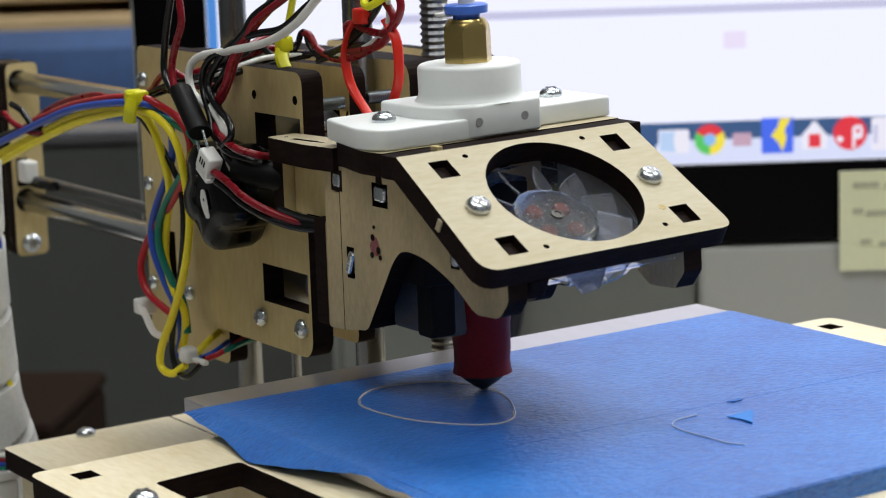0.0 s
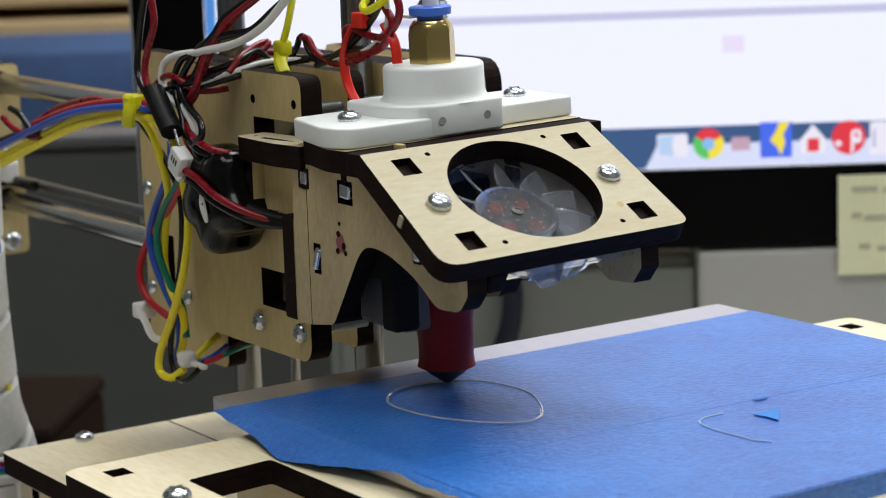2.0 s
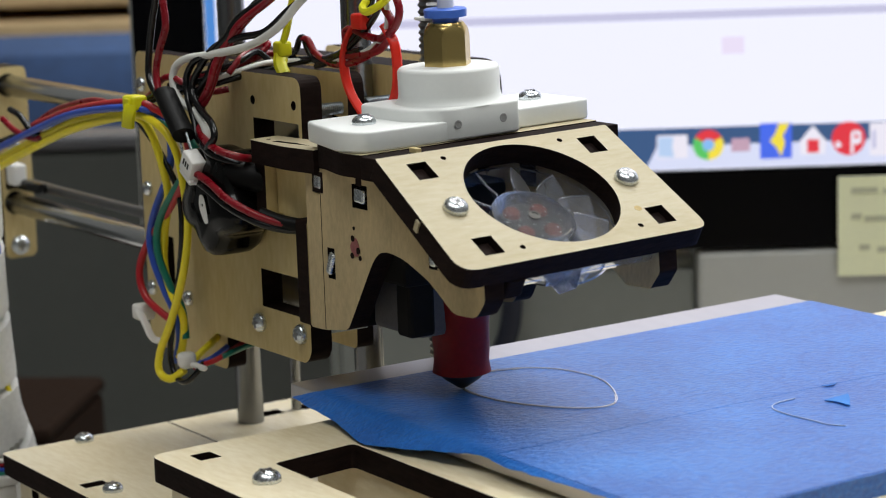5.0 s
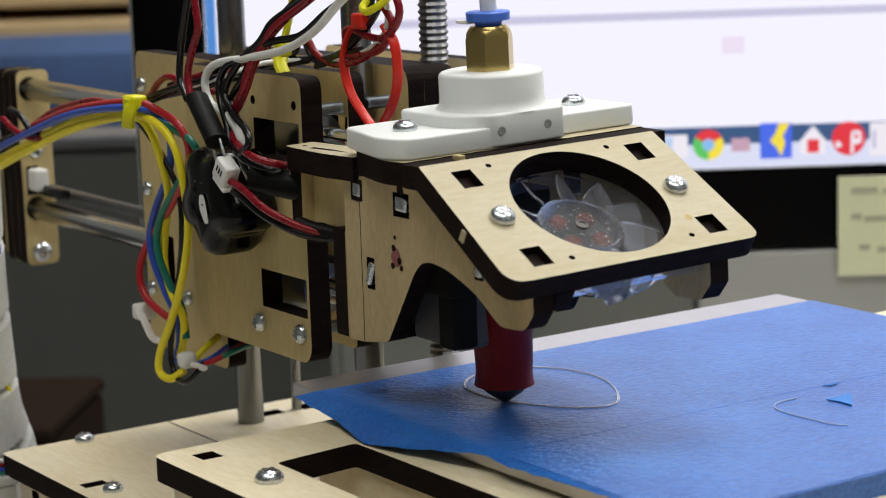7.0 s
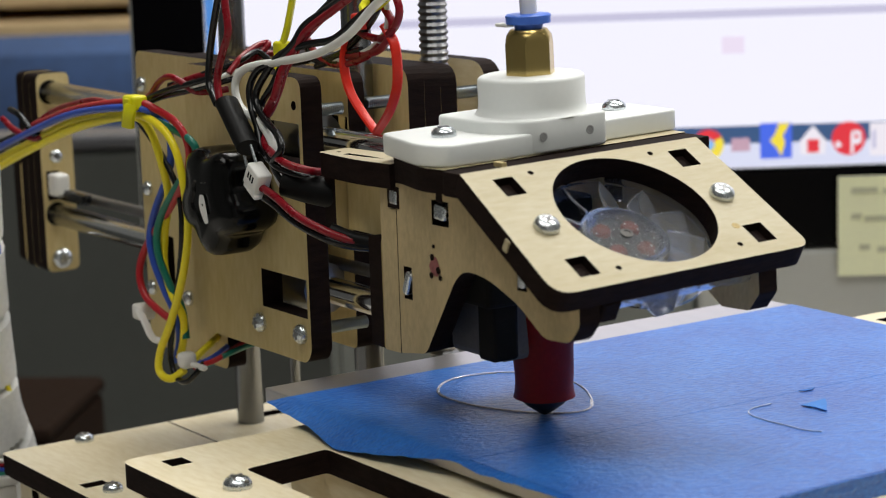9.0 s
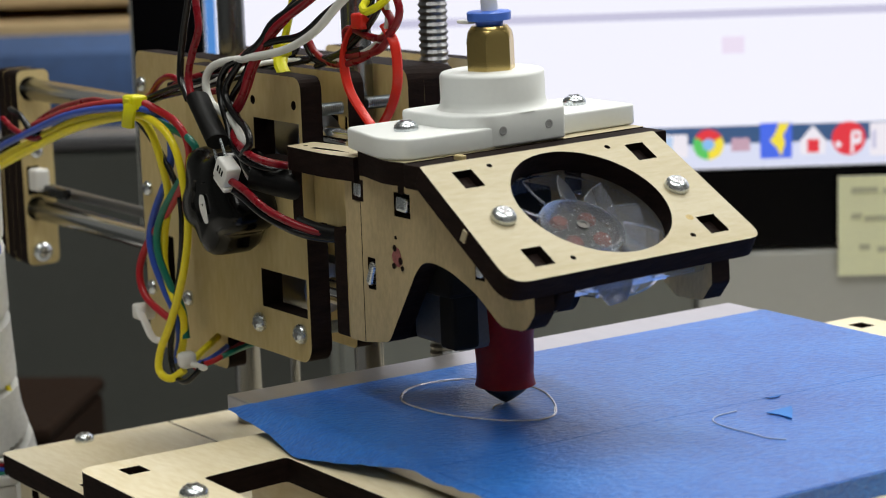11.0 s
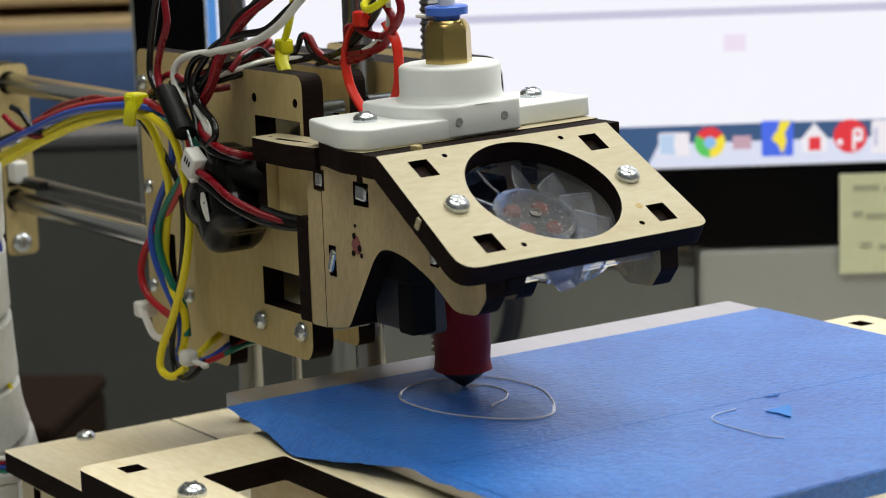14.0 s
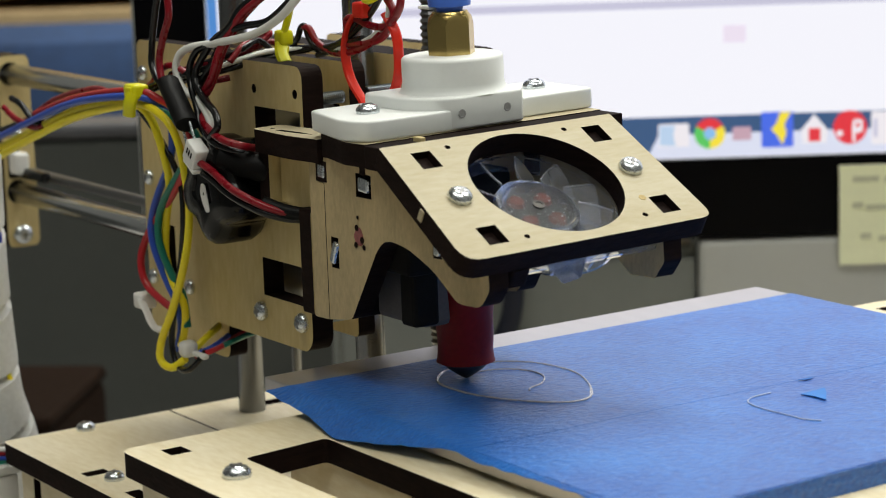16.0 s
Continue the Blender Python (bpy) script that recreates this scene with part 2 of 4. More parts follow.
def sheet(axis, a0, a1, outline, holes=(), m=None):
    """A plate cut from board: outline with holes, from a0 to a1 along the axis. Cut sides take the second material."""
    bm = bmesh.new()
    edges = []
    for loop in (outline, *holes):
        vs = [bm.verts.new(Vector(AXES[axis](u, v, a0)) * MM) for u, v in loop]
        edges += [bm.edges.new((vs[i], vs[(i + 1) % len(vs)])) for i in range(len(vs))]
    bmesh.ops.triangle_fill(bm, use_beauty=True, use_dissolve=False, edges=edges)
    faces = bm.faces[:]
    ext = bmesh.ops.extrude_face_region(bm, geom=faces)
    d = Vector(AXES[axis](0, 0, a1 - a0)) * MM
    bmesh.ops.translate(bm, vec=d, verts=[g for g in ext["geom"] if isinstance(g, bmesh.types.BMVert)])
    bm.normal_update()
    dn = d.normalized()
    for fc in bm.faces:
        fc.material_index = 0 if abs(fc.normal.dot(dn)) > 0.7 else 1
    if m:
        bm.transform(m)
    return bm


def soft(bm, off, seg=3):
    """Round the sharp edges."""
    bmesh.ops.remove_doubles(bm, verts=bm.verts, dist=1e-7)
    bmesh.ops.dissolve_limit(bm, angle_limit=0.02, verts=bm.verts, edges=bm.edges)
    es = [e for e in bm.edges if len(e.link_faces) == 2 and e.calc_face_angle(0) > 0.9]
    bmesh.ops.bevel(bm, geom=es, offset=off * MM, segments=seg, affect="EDGES", profile=0.5)
    for fc in bm.faces:
        fc.material_index = 0
    return bm


def lathe(profile, axis="z", at=(0, 0, 0), n=32, cap=True):
    """A turned shape from (radius, height) pairs."""
    bm = bmesh.new()
    rings = []
    for r, h in profile:
        ring = []
        for k in range(n):
            a = 2 * math.pi * k / n
            c = {"z": (r * math.cos(a), r * math.sin(a), h), "y": (r * math.cos(a), h, r * math.sin(a)),
                 "x": (h, r * math.cos(a), r * math.sin(a))}[axis]
            ring.append(bm.verts.new((Vector(c) + Vector(at)) * MM))
        rings.append(ring)
    for p, q in zip(rings, rings[1:]):
        for k in range(n):
            bm.faces.new((p[k], p[(k + 1) % n], q[(k + 1) % n], q[k]))
    if cap:
        bm.faces.new(rings[0])
        bm.faces.new(rings[-1][::-1])
    return bm


def smooth_line(pts, step=6, closed=False):
    """A Catmull-Rom curve through the points."""
    p = [Vector(q) for q in pts]
    out = []
    n = len(p)
    for i in range(n if closed else n - 1):
        a, b, c, d = (p[(i - 1) % n] if closed or i else p[0] * 2 - p[1], p[i], p[(i + 1) % n],
                      p[(i + 2) % n] if closed or i + 2 < n else p[-1] * 2 - p[-2])
        for k in range(step):
            s = k / step
            out.append(0.5 * ((2 * b) + (c - a) * s + (2 * a - 5 * b + 4 * c - d) * s * s + (3 * b - a - 3 * c + d) * s ** 3))
    if not closed:
        out.append(p[-1])
    return out


def tube(pts, r, step=6, n=10, closed=False, flat=1.0, bm=None):
    """A round cable of radius r through the points; flat squeezes it."""
    line = smooth_line(pts, step, closed)
    out = bm or bmesh.new()
    rings = []
    up = Vector((0.3, 0.2, 0.93)).normalized()
    cnt = len(line)
    for i, c in enumerate(line):
        a, b = line[i - 1] if i or closed else c, line[(i + 1) % cnt] if i + 1 < cnt or closed else c
        d = (b - a).normalized()
        side = d.cross(up)
        side = side.normalized() if side.length > 1e-4 else d.orthogonal().normalized()
        top = side.cross(d).normalized()
        up = top
        rings.append([out.verts.new((c + side * (r * math.cos(2 * math.pi * k / n)) + top * (r * flat * math.sin(2 * math.pi * k / n))) * MM)
                      for k in range(n)])
    pairs = list(zip(rings, rings[1:])) + ([(rings[-1], rings[0])] if closed else [])
    for p, q in pairs:
        for k in range(n):
            out.faces.new((p[k], p[(k + 1) % n], q[(k + 1) % n], q[k]))
    if not closed:
        out.faces.new(rings[0])
        out.faces.new(rings[-1][::-1])
    return out


def turned(to):
    """The turn that brings z onto the direction."""
    return Vector(to).to_track_quat("Z", "Y").to_matrix().to_4x4()


def screw_mesh(r=3.0, h=2.2, cross=True):
    """A domed pan head with a cross recess, standing on z = 0."""
    prof = [(r * 0.96, 0), (r, 0.25 * h), (r * 0.93, 0.55 * h), (r * 0.74, 0.83 * h), (r * 0.45, 0.98 * h), (r * 0.36, h)]
    bm = lathe(prof, n=24)
    if cross:
        w = r * 0.13
        for a, b in ((r * 0.50, w), (w, r * 0.50)):
            t = bmesh.new()
            bmesh.ops.create_cube(t, size=1)
            for v in t.verts:
                v.co = Vector((v.co.x * 2 * a, v.co.y * 2 * b, h + 0.02 + v.co.z * 0.12)) * MM
            for fc in t.faces:
                fc.material_index = 1
            join(bm, t)
    me = bpy.data.meshes.new("screw")
    bm.to_mesh(me)
    bm.free()
    me.materials.append(ZINC)
    me.materials.append(DARK_STEEL)
    me.shade_smooth()
    me.set_sharp_from_angle(angle=radians(40))
    return me


SCREW = screw_mesh(2.15, 1.7)
SCREW_BIG = screw_mesh(2.8, 2.1)


def screw(parent, at, to=(0, 0, 1), big=False, turn=0.0):
    ob = new("screw", SCREW_BIG if big else SCREW)
    ob.parent = parent
    ob.matrix_basis = Matrix.Translation(Vector(at) * MM) @ turned(to) @ Matrix.Rotation(radians(turn), 4, "Z")
    return tagged(ob, "zinc-plated cross-recess pan head screw")


def threaded(axis, at, length, r, pitch):
    """A threaded bar: ridges turned on a rod."""
    prof = []
    n = int(length / pitch)
    for k in range(n):
        prof += [(r * 0.84, k * pitch), (r, (k + 0.5) * pitch)]
    return lathe(prof, axis, at, n=18)

# ---- the room ----
def slab(name, x0, x1, y0, y1, z0, z1, material, label, category):
    ob = part(name, box(x0, x1, y0, y1, z0, z1, 0), material)
    return tagged(ob, label, category, kind="structure")


def room():
    z0, z1 = -900, 1700
    slab("floor", -1700, 1700, -1900, 2100, z0 - 50, z0, CARPET, "grey office carpet floor", "floor")
    slab("ceiling", -1700, 1700, -1900, 2100, z1, z1 + 50, CEILING, "plain pale office ceiling", "ceiling")
    slab("wall_west", -1750, -1700, -1900, 2100, z0, z1, WALL, "plain painted office wall", "wall")
    slab("wall_east", 1700, 1750, -1900, 2100, z0, z1, WALL, "plain painted office wall", "wall")
    slab("wall_north", -1700, 1700, 2100, 2150, z0, z1, WALL, "plain painted office wall", "wall")
    slab("wall_south", -1700, 1700, -1950, -1900, z0, z1, WALL, "plain painted office wall", "wall")


room()


def desk():
    d = thing("desk", "pale laminate office desk under the printer", "desk", 0, 0, -160)
    part("desktop", box(-620, 700, -700, 900, -30, 0, 2), DESKTOP, d)
    for x in (-590, 670):
        for y in (-670, 870):
            part("leg", box(x - 20, x + 20, y - 20, y + 20, -740, -30, 2), GREY_PLASTIC, d)


desk()


# ---- monitor behind the printer: a frame with its own axes, u to the right, v up, w towards the viewer ----
def monitor():
    m = thing("monitor", "large desktop monitor with glowing screen, black glass bezel", "monitor", -242.4, 260.3, -1.6)
    m.rotation_euler = (0, 0, radians(MON_TURN))
    # u runs along x of the frame, v along z, faces look to -y
    part("bezel", sheet("y", 0.0, 6.0, [(-209, -30), (493, -30), (493, 330), (-209, 330)],
                        [[(-182, 0.2), (466, 0.2), (466, 329.6), (-182, 329.6)]]), BEZEL, m)
    part("shell", box(-211, 495, 6.2, 30, -30.5, 332, 3), SILVER, m)
    scr = part("screen", box(-181.8, 465.8, 2.0, 5.0, 0.4, 329, 0), SCREEN_WHITE, m, "bright white browser page on a lit screen")
    part("desktop_strip", box(-181.5, 465.5, 1.2, 1.7, 0.8, 16.5, 0), SCREEN_BLUE, scr, "dark blue desktop strip along the screen's foot")
    part("desktop_strip", box(-181.5, -177.8, 1.2, 1.7, 16.5, 329, 0), SCREEN_SIDE, scr, "blue desktop strip beside the page")
    part("toolbar", box(-120, 466, 1.2, 1.7, 57.6, 60.6, 0), SCREEN_GREY, scr, "pale grey page divider")
    part("dock", sheet("y", 0.6, 1.0, [(-17.5, 0.9), (465, 0.9), (465, 9.8), (-12.8, 9.8)]), SCREEN_DOCK, scr, "pale translucent dock shelf")
    part("page_mark", box(12.0, 20.5, 1.2, 1.7, 44.0, 50.5, 0), PAGE_PINK, scr, "faint pink mark on the page")
    y0, y1 = 0.0, 0.4
    part("icon", sheet("y", y0, y1, rounded(rect(-7.2, 9.6, 11.6, 8.8), 0.8)), ICON_PALE, scr, "pale blue and white dock icon")
    part("icon_half", sheet("y", -0.4, -0.1, [(-12.6, 6.0), (-6.6, 5.6), (-7.4, 9.6), (-6.8, 13.4), (-12.6, 13.4)]), ICON_SKY, scr)
    cx, cz, r = 6.4, 9.9, 5.8
    for a0, a1, mt in ((30, 150, ICON_RED), (150, 270, ICON_GREEN), (270, 390, ICON_YELLOW)):
        arc = [(cx + r * math.cos(radians(a0 + (a1 - a0) * k / 12)), cz + r * math.sin(radians(a0 + (a1 - a0) * k / 12))) for k in range(13)]
        part("icon_sector", sheet("y", y0, y1, [(cx, cz), *arc]), mt, scr)
    part("icon_centre", lathe([(2.3, -0.4), (2.3, -0.1)], "y", (cx, 0, cz)), ICON_BLUE, scr)
    part("icon", sheet("y", y0, y1, rect(18.6, 9.5, 7, 5)), ICON_FAINT, scr, "faint reddish dock icon")
    part("icon", sheet("y", y0, y1, rounded(rect(32.0, 10.6, 12, 13.5), 0.5)), ICON_DEEP, scr, "blue square dock icon")
    part("icon_bolt", sheet("y", -0.4, -0.1, [(33, 17.2), (37.2, 17.2), (34.6, 12.6), (35.4, 9.4), (33.8, 4.6), (32.2, 8.0), (29.6, 10.6), (31.8, 13.6)]), ICON_YELLOW, scr)
    part("icon", sheet("y", y0, y1, [(41.5, 5), (50.5, 5), (51, 10), (46, 16), (41, 10)]), ICON_PALE, scr, "white and red badge dock icon")
    part("icon_bar", sheet("y", -0.4, -0.1, rect(46, 8.2, 4.4, 5)), ICON_RED, scr)
    part("icon", lathe([(6.4, 0), (6.4, 0.4)], "y", (59.5, 0, 10.6)), ICON_RED, scr, "round red dock icon with a pale mark")
    part("icon_mark", sheet("y", -0.4, -0.1, rounded(rect(62.3, 11, 3.8, 5.2), 1.5), [circle(62.3, 11.4, 0.9, 12)]), ICON_PALE, scr)
    part("icon_mark", sheet("y", -0.4, -0.1, rect(60.8, 8.5, 1.1, 7)), ICON_PALE, scr)
    part("icon_mark", lathe([(1.2, -0.4), (1.2, -0.1)], "y", (55.5, 0, 8.4)), ICON_PALE, scr)
    part("icon", sheet("y", y0, y1, rounded(rect(74.5, 10, 14, 12.5), 1)), ICON_PALE, scr, "pale square dock icon")
    for w in (-2.5, 0.5):
        part("icon_bar", sheet("y", -0.4, -0.1, rect(74 + w * 2, 10, 1.5, 7)), SCREEN_GREY, scr)
    stand = thing("monitor_stand", "silver monitor foot with a stand-in for the lit chin", "monitor stand", -234, 272.7, -160)
    stand.rotation_euler = (0, 0, radians(MON_TURN))
    part("foot", box(-20, 260, 0, 110, 0, 7, 2), SILVER, stand)
    # This upright panel stands in for the chin's lit right part.
    part("lit_chin", box(-13, 250, 0.5, 15, 7.2, 127, 2), SILVER, stand)
    n = thing("sticky_note", "pale yellow sticky note with faded scribbles on the bezel", "note", -242.4, 260.3, -1.6)
    n.rotation_euler = (0, 0, radians(MON_TURN))
    part("paper", box(55, 93, -2.2, -1.6, -42, -3.6, 0), NOTE, n)
    for u0, u1, v in ((60, 70, -9), (72, 84, -9.5), (60, 64, -19), (65, 75, -20), (78, 88, -19), (63, 67, -31), (70, 74, -32), (77, 90, -31)):
        part("scribble", box(u0, u1, -2.6, -2.3, v - 1.1, v + 1.1, 0), INK, n)


MON_TURN = 56.0
SCREEN_WHITE = glow("screen_white", (0.905, 0.89, 1.0), 1.0)
PAGE_PINK = glow("page_pink", (0.84, 0.74, 0.90), 1.0)
SCREEN_BLUE = glow("screen_dark_blue", (0.035, 0.09, 0.22), 1.0)
SCREEN_SIDE = glow("screen_side_blue", (0.07, 0.24, 0.62), 1.0)
SCREEN_GREY = glow("screen_grey", (0.52, 0.50, 0.66), 1.1)
SCREEN_DOCK = glow("screen_dock", (0.70, 0.72, 0.90), 1.0)
ICON_SKY = glow("icon_sky", (0.48, 0.62, 0.85), 1.0)
ICON_RED = glow("icon_red", (0.75, 0.03, 0.05), 1.0)
ICON_GREEN = glow("icon_green", (0.10, 0.55, 0.12), 1.0)
ICON_YELLOW = glow("icon_yellow", (0.90, 0.72, 0.05), 1.0)
ICON_BLUE = glow("icon_blue", (0.25, 0.50, 0.85), 1.0)
ICON_DEEP = glow("icon_deep_blue", (0.06, 0.14, 0.80), 1.0)
ICON_PALE = glow("icon_pale", (0.85, 0.80, 0.88), 1.0)
ICON_FAINT = glow("icon_faint", (0.55, 0.35, 0.45), 1.0)
monitor()


# ---- the far side of the room, behind the printer ----
def backdrop_things():
    p = thing("partition", "dark grey cloth office partition panel", "partition", -420, 330, -160, kind="structure")
    p.rotation_euler = (0, 0, radians(56))
    part("panel", box(-700, 700, 0, 30, 0, 150, 4), PARTITION, p)
    part("trim_rail", box(-700, 700, -2, 32, 150.3, 157, 2), GREY_PLASTIC, p)
    b = thing("cardboard_box", "dark brown box lying on the desk", "box", -432, 42, -160)
    b.rotation_euler = (0, 0, radians(50))
    part("body", box(-60, 30, 0, 90, 0, 51, 3), BROWN, b)
    part("lid", box(-61, 31, -1, 91, 51.3, 58, 3), BROWN, b)
    # Added block in place of the monitor chin where the printer shades it.
    g = thing("chin_shade_block", "added mid grey block for the shaded part of the monitor chin", "drawer unit", -250, 265, -160)
    g.rotation_euler = (0, 0, radians(56))
    part("body", box(-140, 1.8, 0, 40, 0, 124, 2), CHIN_SHADE, g)
    part("chin_shade_front", box(-136, 1.7, -3, -0.2, 5, 60, 1.5), CHIN_SHADE, g)
    part("chin_shade_front", box(-136, 1.7, -3, -0.2, 63, 120, 1.5), CHIN_SHADE, g)
    k = thing("power_cable", "thick dark navy cable hanging down behind the printer", "cable", -250, 265, -160)
    k.rotation_euler = (0, 0, radians(56))
    part("core", tube([(-70, -9, 128), (-69, -10, 112), (-71, -10, 98), (-77, -10, 84), (-84, -10, 60), (-86, -12, 20), (-76, -14, 5), (-46, -16, 4.6)], 4.0, n=14), W_NAVY, k, smooth=True)
    c = thing("office_chair", "dark blue cloth office chair back behind the partition", "chair", -800, 560, -900)
    c.rotation_euler = (0, 0, radians(56))
    bm = box(-560, 120, 60, 140, 690, 902, 40)
    part("backrest", bm, DENIM, c, smooth=True)
    part("stem", box(-90, -30, 90, 120, 200, 810, 4), BLACK, c)
    part("seat", box(-330, 210, -350, 60, 380, 470, 25), DENIM, c, smooth=True)
    part("pedestal", lathe([(280, 0), (280, 20), (40, 60), (30, 380)], "z", (-60, -120, 0)), BLACK, c)
    s = thing("shelf", "pale oak shelf boards on the far wall", "shelf", -1150, 800, 0)
    s.rotation_euler = (0, 0, radians(56))
    part("board", box(-700, 500, 0, 250, -70, -12, 2), OAK, s)
    part("board", box(-700, 500, 10, 250, 0, 220, 2), OAK, s)
    part("back_panel", box(-700, 500, 251, 262, -900, 600, 2), OAK, s)
    part("side_panel", box(-718, -701, 0, 262, -900, 600, 2), OAK, s)


backdrop_things()

# ---- the printer's fixed frame ----
ZB = -35.0


def base_frame():
    f = thing("printer_frame", "laser-cut birch plywood printer frame with steel rods", "3d printer", -100, 0, -160)

    def at(bm):
        bm.transform(Matrix.Translation((0.100, 0, 0.160)))
        return bm

    out = rounded([(-153, -60), (120, -60), (120, -9.6), (-153, -9.6)], [2.5, 2, 0, 0])
    part("base_plate", at(sheet("z", ZB - 5.6, ZB, out, [rect(-108, -53.5, 4.2, 6.5), rect(-70, -53.5, 34, 4)])), [PLY_X, BURNT], f)
    out = rounded([(-153, -9.0), (120, -9.0), (120, 150), (-153, 150)], [0, 0, 2, 2])
    part("base_plate", at(sheet("z", ZB - 5.6, ZB, out, [rect(-142, 17.5, 5, 8), rect(-142, 33, 6, 12)])), [PLY_X, BURNT], f)
    for y in (-57, 143):
        part("side_panel", at(sheet("y", y, y + 5.4, [(-148, -160), (115, -160), (115, ZB - 5.7), (-148, ZB - 5.7)],
                                    [rect(-138, ZB - 14, 4.5, 12)])), [PLY_X, BURNT], f)
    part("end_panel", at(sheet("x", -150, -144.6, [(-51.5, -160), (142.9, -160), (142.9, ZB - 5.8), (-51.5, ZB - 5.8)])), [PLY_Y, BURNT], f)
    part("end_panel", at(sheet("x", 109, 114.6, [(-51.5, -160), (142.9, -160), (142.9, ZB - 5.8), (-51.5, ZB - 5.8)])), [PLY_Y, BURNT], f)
    for x, y in ((-149.5, -36.8), (-99.3, -52.3)):
        ob = screw(f, (x + 100, y, ZB + 160), big=False, turn=x * 3)
        ob.scale = (1.25, 1.25, 1.25)
    # upright rods, their collars, and the lifting screw
    for x, y in ((-137.5, 9), (-73.5, 9.5)):
        part("upright_rod", at(lathe([(3.75, ZB), (3.75, 190)], "z", (x, y, 0), n=28)), ROD_STEEL, f, smooth=True)
    part("thin_rod", at(lathe([(1.5, ZB), (1.5, 60)], "z", (-141, 26, 0), n=16)), ROD_STEEL, f, smooth=True)
    part("lifting_screw", at(threaded("z", (-74, 33, ZB), 225, 3.9, 1.75)), DARK_STEEL, f, "dark threaded lifting screw", smooth=False)
    # the carriage that rides on the rods
    holes = [rect(-66.5, 54, 22, 9.6), rect(-66.2, 16.2, 22, 9.6), circle(-77.4, 63.1, 1.15, 14), circle(-57.5, 63.1, 1.15, 14)]
    out = rounded([(-113.5, 0.2), (-56.5, 0.2), (-54.0, 3), (-54.0, 69.9), (-113.5, 69.9)], [1, 3, 2, 3.5, 2])
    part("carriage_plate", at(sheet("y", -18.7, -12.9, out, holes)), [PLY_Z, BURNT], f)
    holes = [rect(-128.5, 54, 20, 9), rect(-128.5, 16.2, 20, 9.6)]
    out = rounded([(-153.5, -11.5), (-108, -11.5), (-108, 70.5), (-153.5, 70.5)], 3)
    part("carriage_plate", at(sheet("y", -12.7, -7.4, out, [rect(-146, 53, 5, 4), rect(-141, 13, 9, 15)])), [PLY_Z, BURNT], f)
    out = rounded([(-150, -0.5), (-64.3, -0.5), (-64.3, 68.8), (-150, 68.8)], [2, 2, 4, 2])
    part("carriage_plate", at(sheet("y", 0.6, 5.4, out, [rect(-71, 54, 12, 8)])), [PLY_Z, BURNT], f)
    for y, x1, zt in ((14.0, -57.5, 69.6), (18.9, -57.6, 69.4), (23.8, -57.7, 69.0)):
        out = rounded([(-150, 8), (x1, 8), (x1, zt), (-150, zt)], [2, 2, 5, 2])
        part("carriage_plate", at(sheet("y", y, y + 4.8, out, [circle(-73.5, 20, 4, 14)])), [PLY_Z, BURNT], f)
    out = rounded([(-140, 30), (-61.3, 30), (-61.3, 68.8), (-140, 68.8)], [2, 2, 7, 2])
    part("rear_plate", at(sheet("y", 40, 45, out)), [PLY_X, BURNT], f)
    part("motor", at(box(-135, -95, -7, 28, 20, 56, 3)), BLACK, f)
    # Added black block stands in for the shade inside the closed carriage.
    part("inner_shade_block", at(box(-112, -91, -12.6, 0.4, 1.5, 68.5, 0.5)), MATTE, f)
    for x, z in ((-151.2, 61.5), (-151.0, 32.7), (-151.5, 4.8), (-130, 4.9)):
        screw(f, (x + 101.5, -12.7, z + 160), (0, -1, 0), turn=x)
    for x, z in ((-78.3, 7.1), (-58.2, 7.3)):
        ob = screw(f, (x + 100, -18.7, z + 160), (0, -1, 0), turn=z * 40)
        ob.scale = (1.18, 1.18, 1.18)
    for x, z, y0, ln in ((-66, 60.3, -12.8, 13), (-64, 61.0, 5.5, 8), (-64, 61.2, 29.2, 10.5), (-60.2, 7.3, -12.8, 14)):
        part("threaded_bolt", at(threaded("y", (x, y0, z), ln, 1.6, 0.55)), BOLT, f)
    for z in (52.8, 15.0):
        part("bearing", at(lathe([(3.5, -86), (6.4, -85.6), (6.4, -83.4), (6.0, -83.2), (6.0, -82.4), (6.4, -82.2), (6.4, -69.4), (3.5, -69.0)], "x", (0, -4.7, z))), SLEEVE_STEEL, f, "steel linear bearing sleeve", smooth=True)
    # adjusting knob: a lobed black hand wheel
    n = 80
    prof = []
    for r, y in ((0.80, -18.8), (0.92, -19.6), (0.99, -21.5), (1.0, -24), (1.0, -29.0), (0.98, -31.0), (0.90, -32.8), (0.74, -33.7), (0.40, -33.9), (0.36, -33.4)):
        ring = []
        for k in range(n):
            a = 2 * math.pi * k / n
            q = (12.7 + 1.5 * math.cos(5 * a + math.pi / 2)) * r
            ring.append((q * math.cos(a) - 78.5, y, q * math.sin(a) + 39.6))
        prof.append(ring)
    bm = bmesh.new()
    rings = [[bm.verts.new(Vector(c) * MM) for c in ring] for ring in prof]
    for p, q in zip(rings, rings[1:]):
        for k in range(n):
            bm.faces.new((p[k], p[(k + 1) % n], q[(k + 1) % n], q[k]))
    bm.faces.new(rings[-1])
    part("knob", at(bm), KNOB, f, "glossy black lobed hand knob", smooth=True)
    # White patch stands in for a highlight on the knob's face.
    part("knob_glint", at(sheet("y", -34.05, -33.8, rounded([(-78.8, 41.2), (-76.9, 41.0), (-76.2, 38.6), (-75.0, 34.4), (-76.6, 34.0), (-78.2, 36.0), (-79.4, 38.4)], 0.9), [circle(-77.6, 38.6, 0.5, 8)])), NYLON, f, "white highlight painted on the knob")


base_frame()


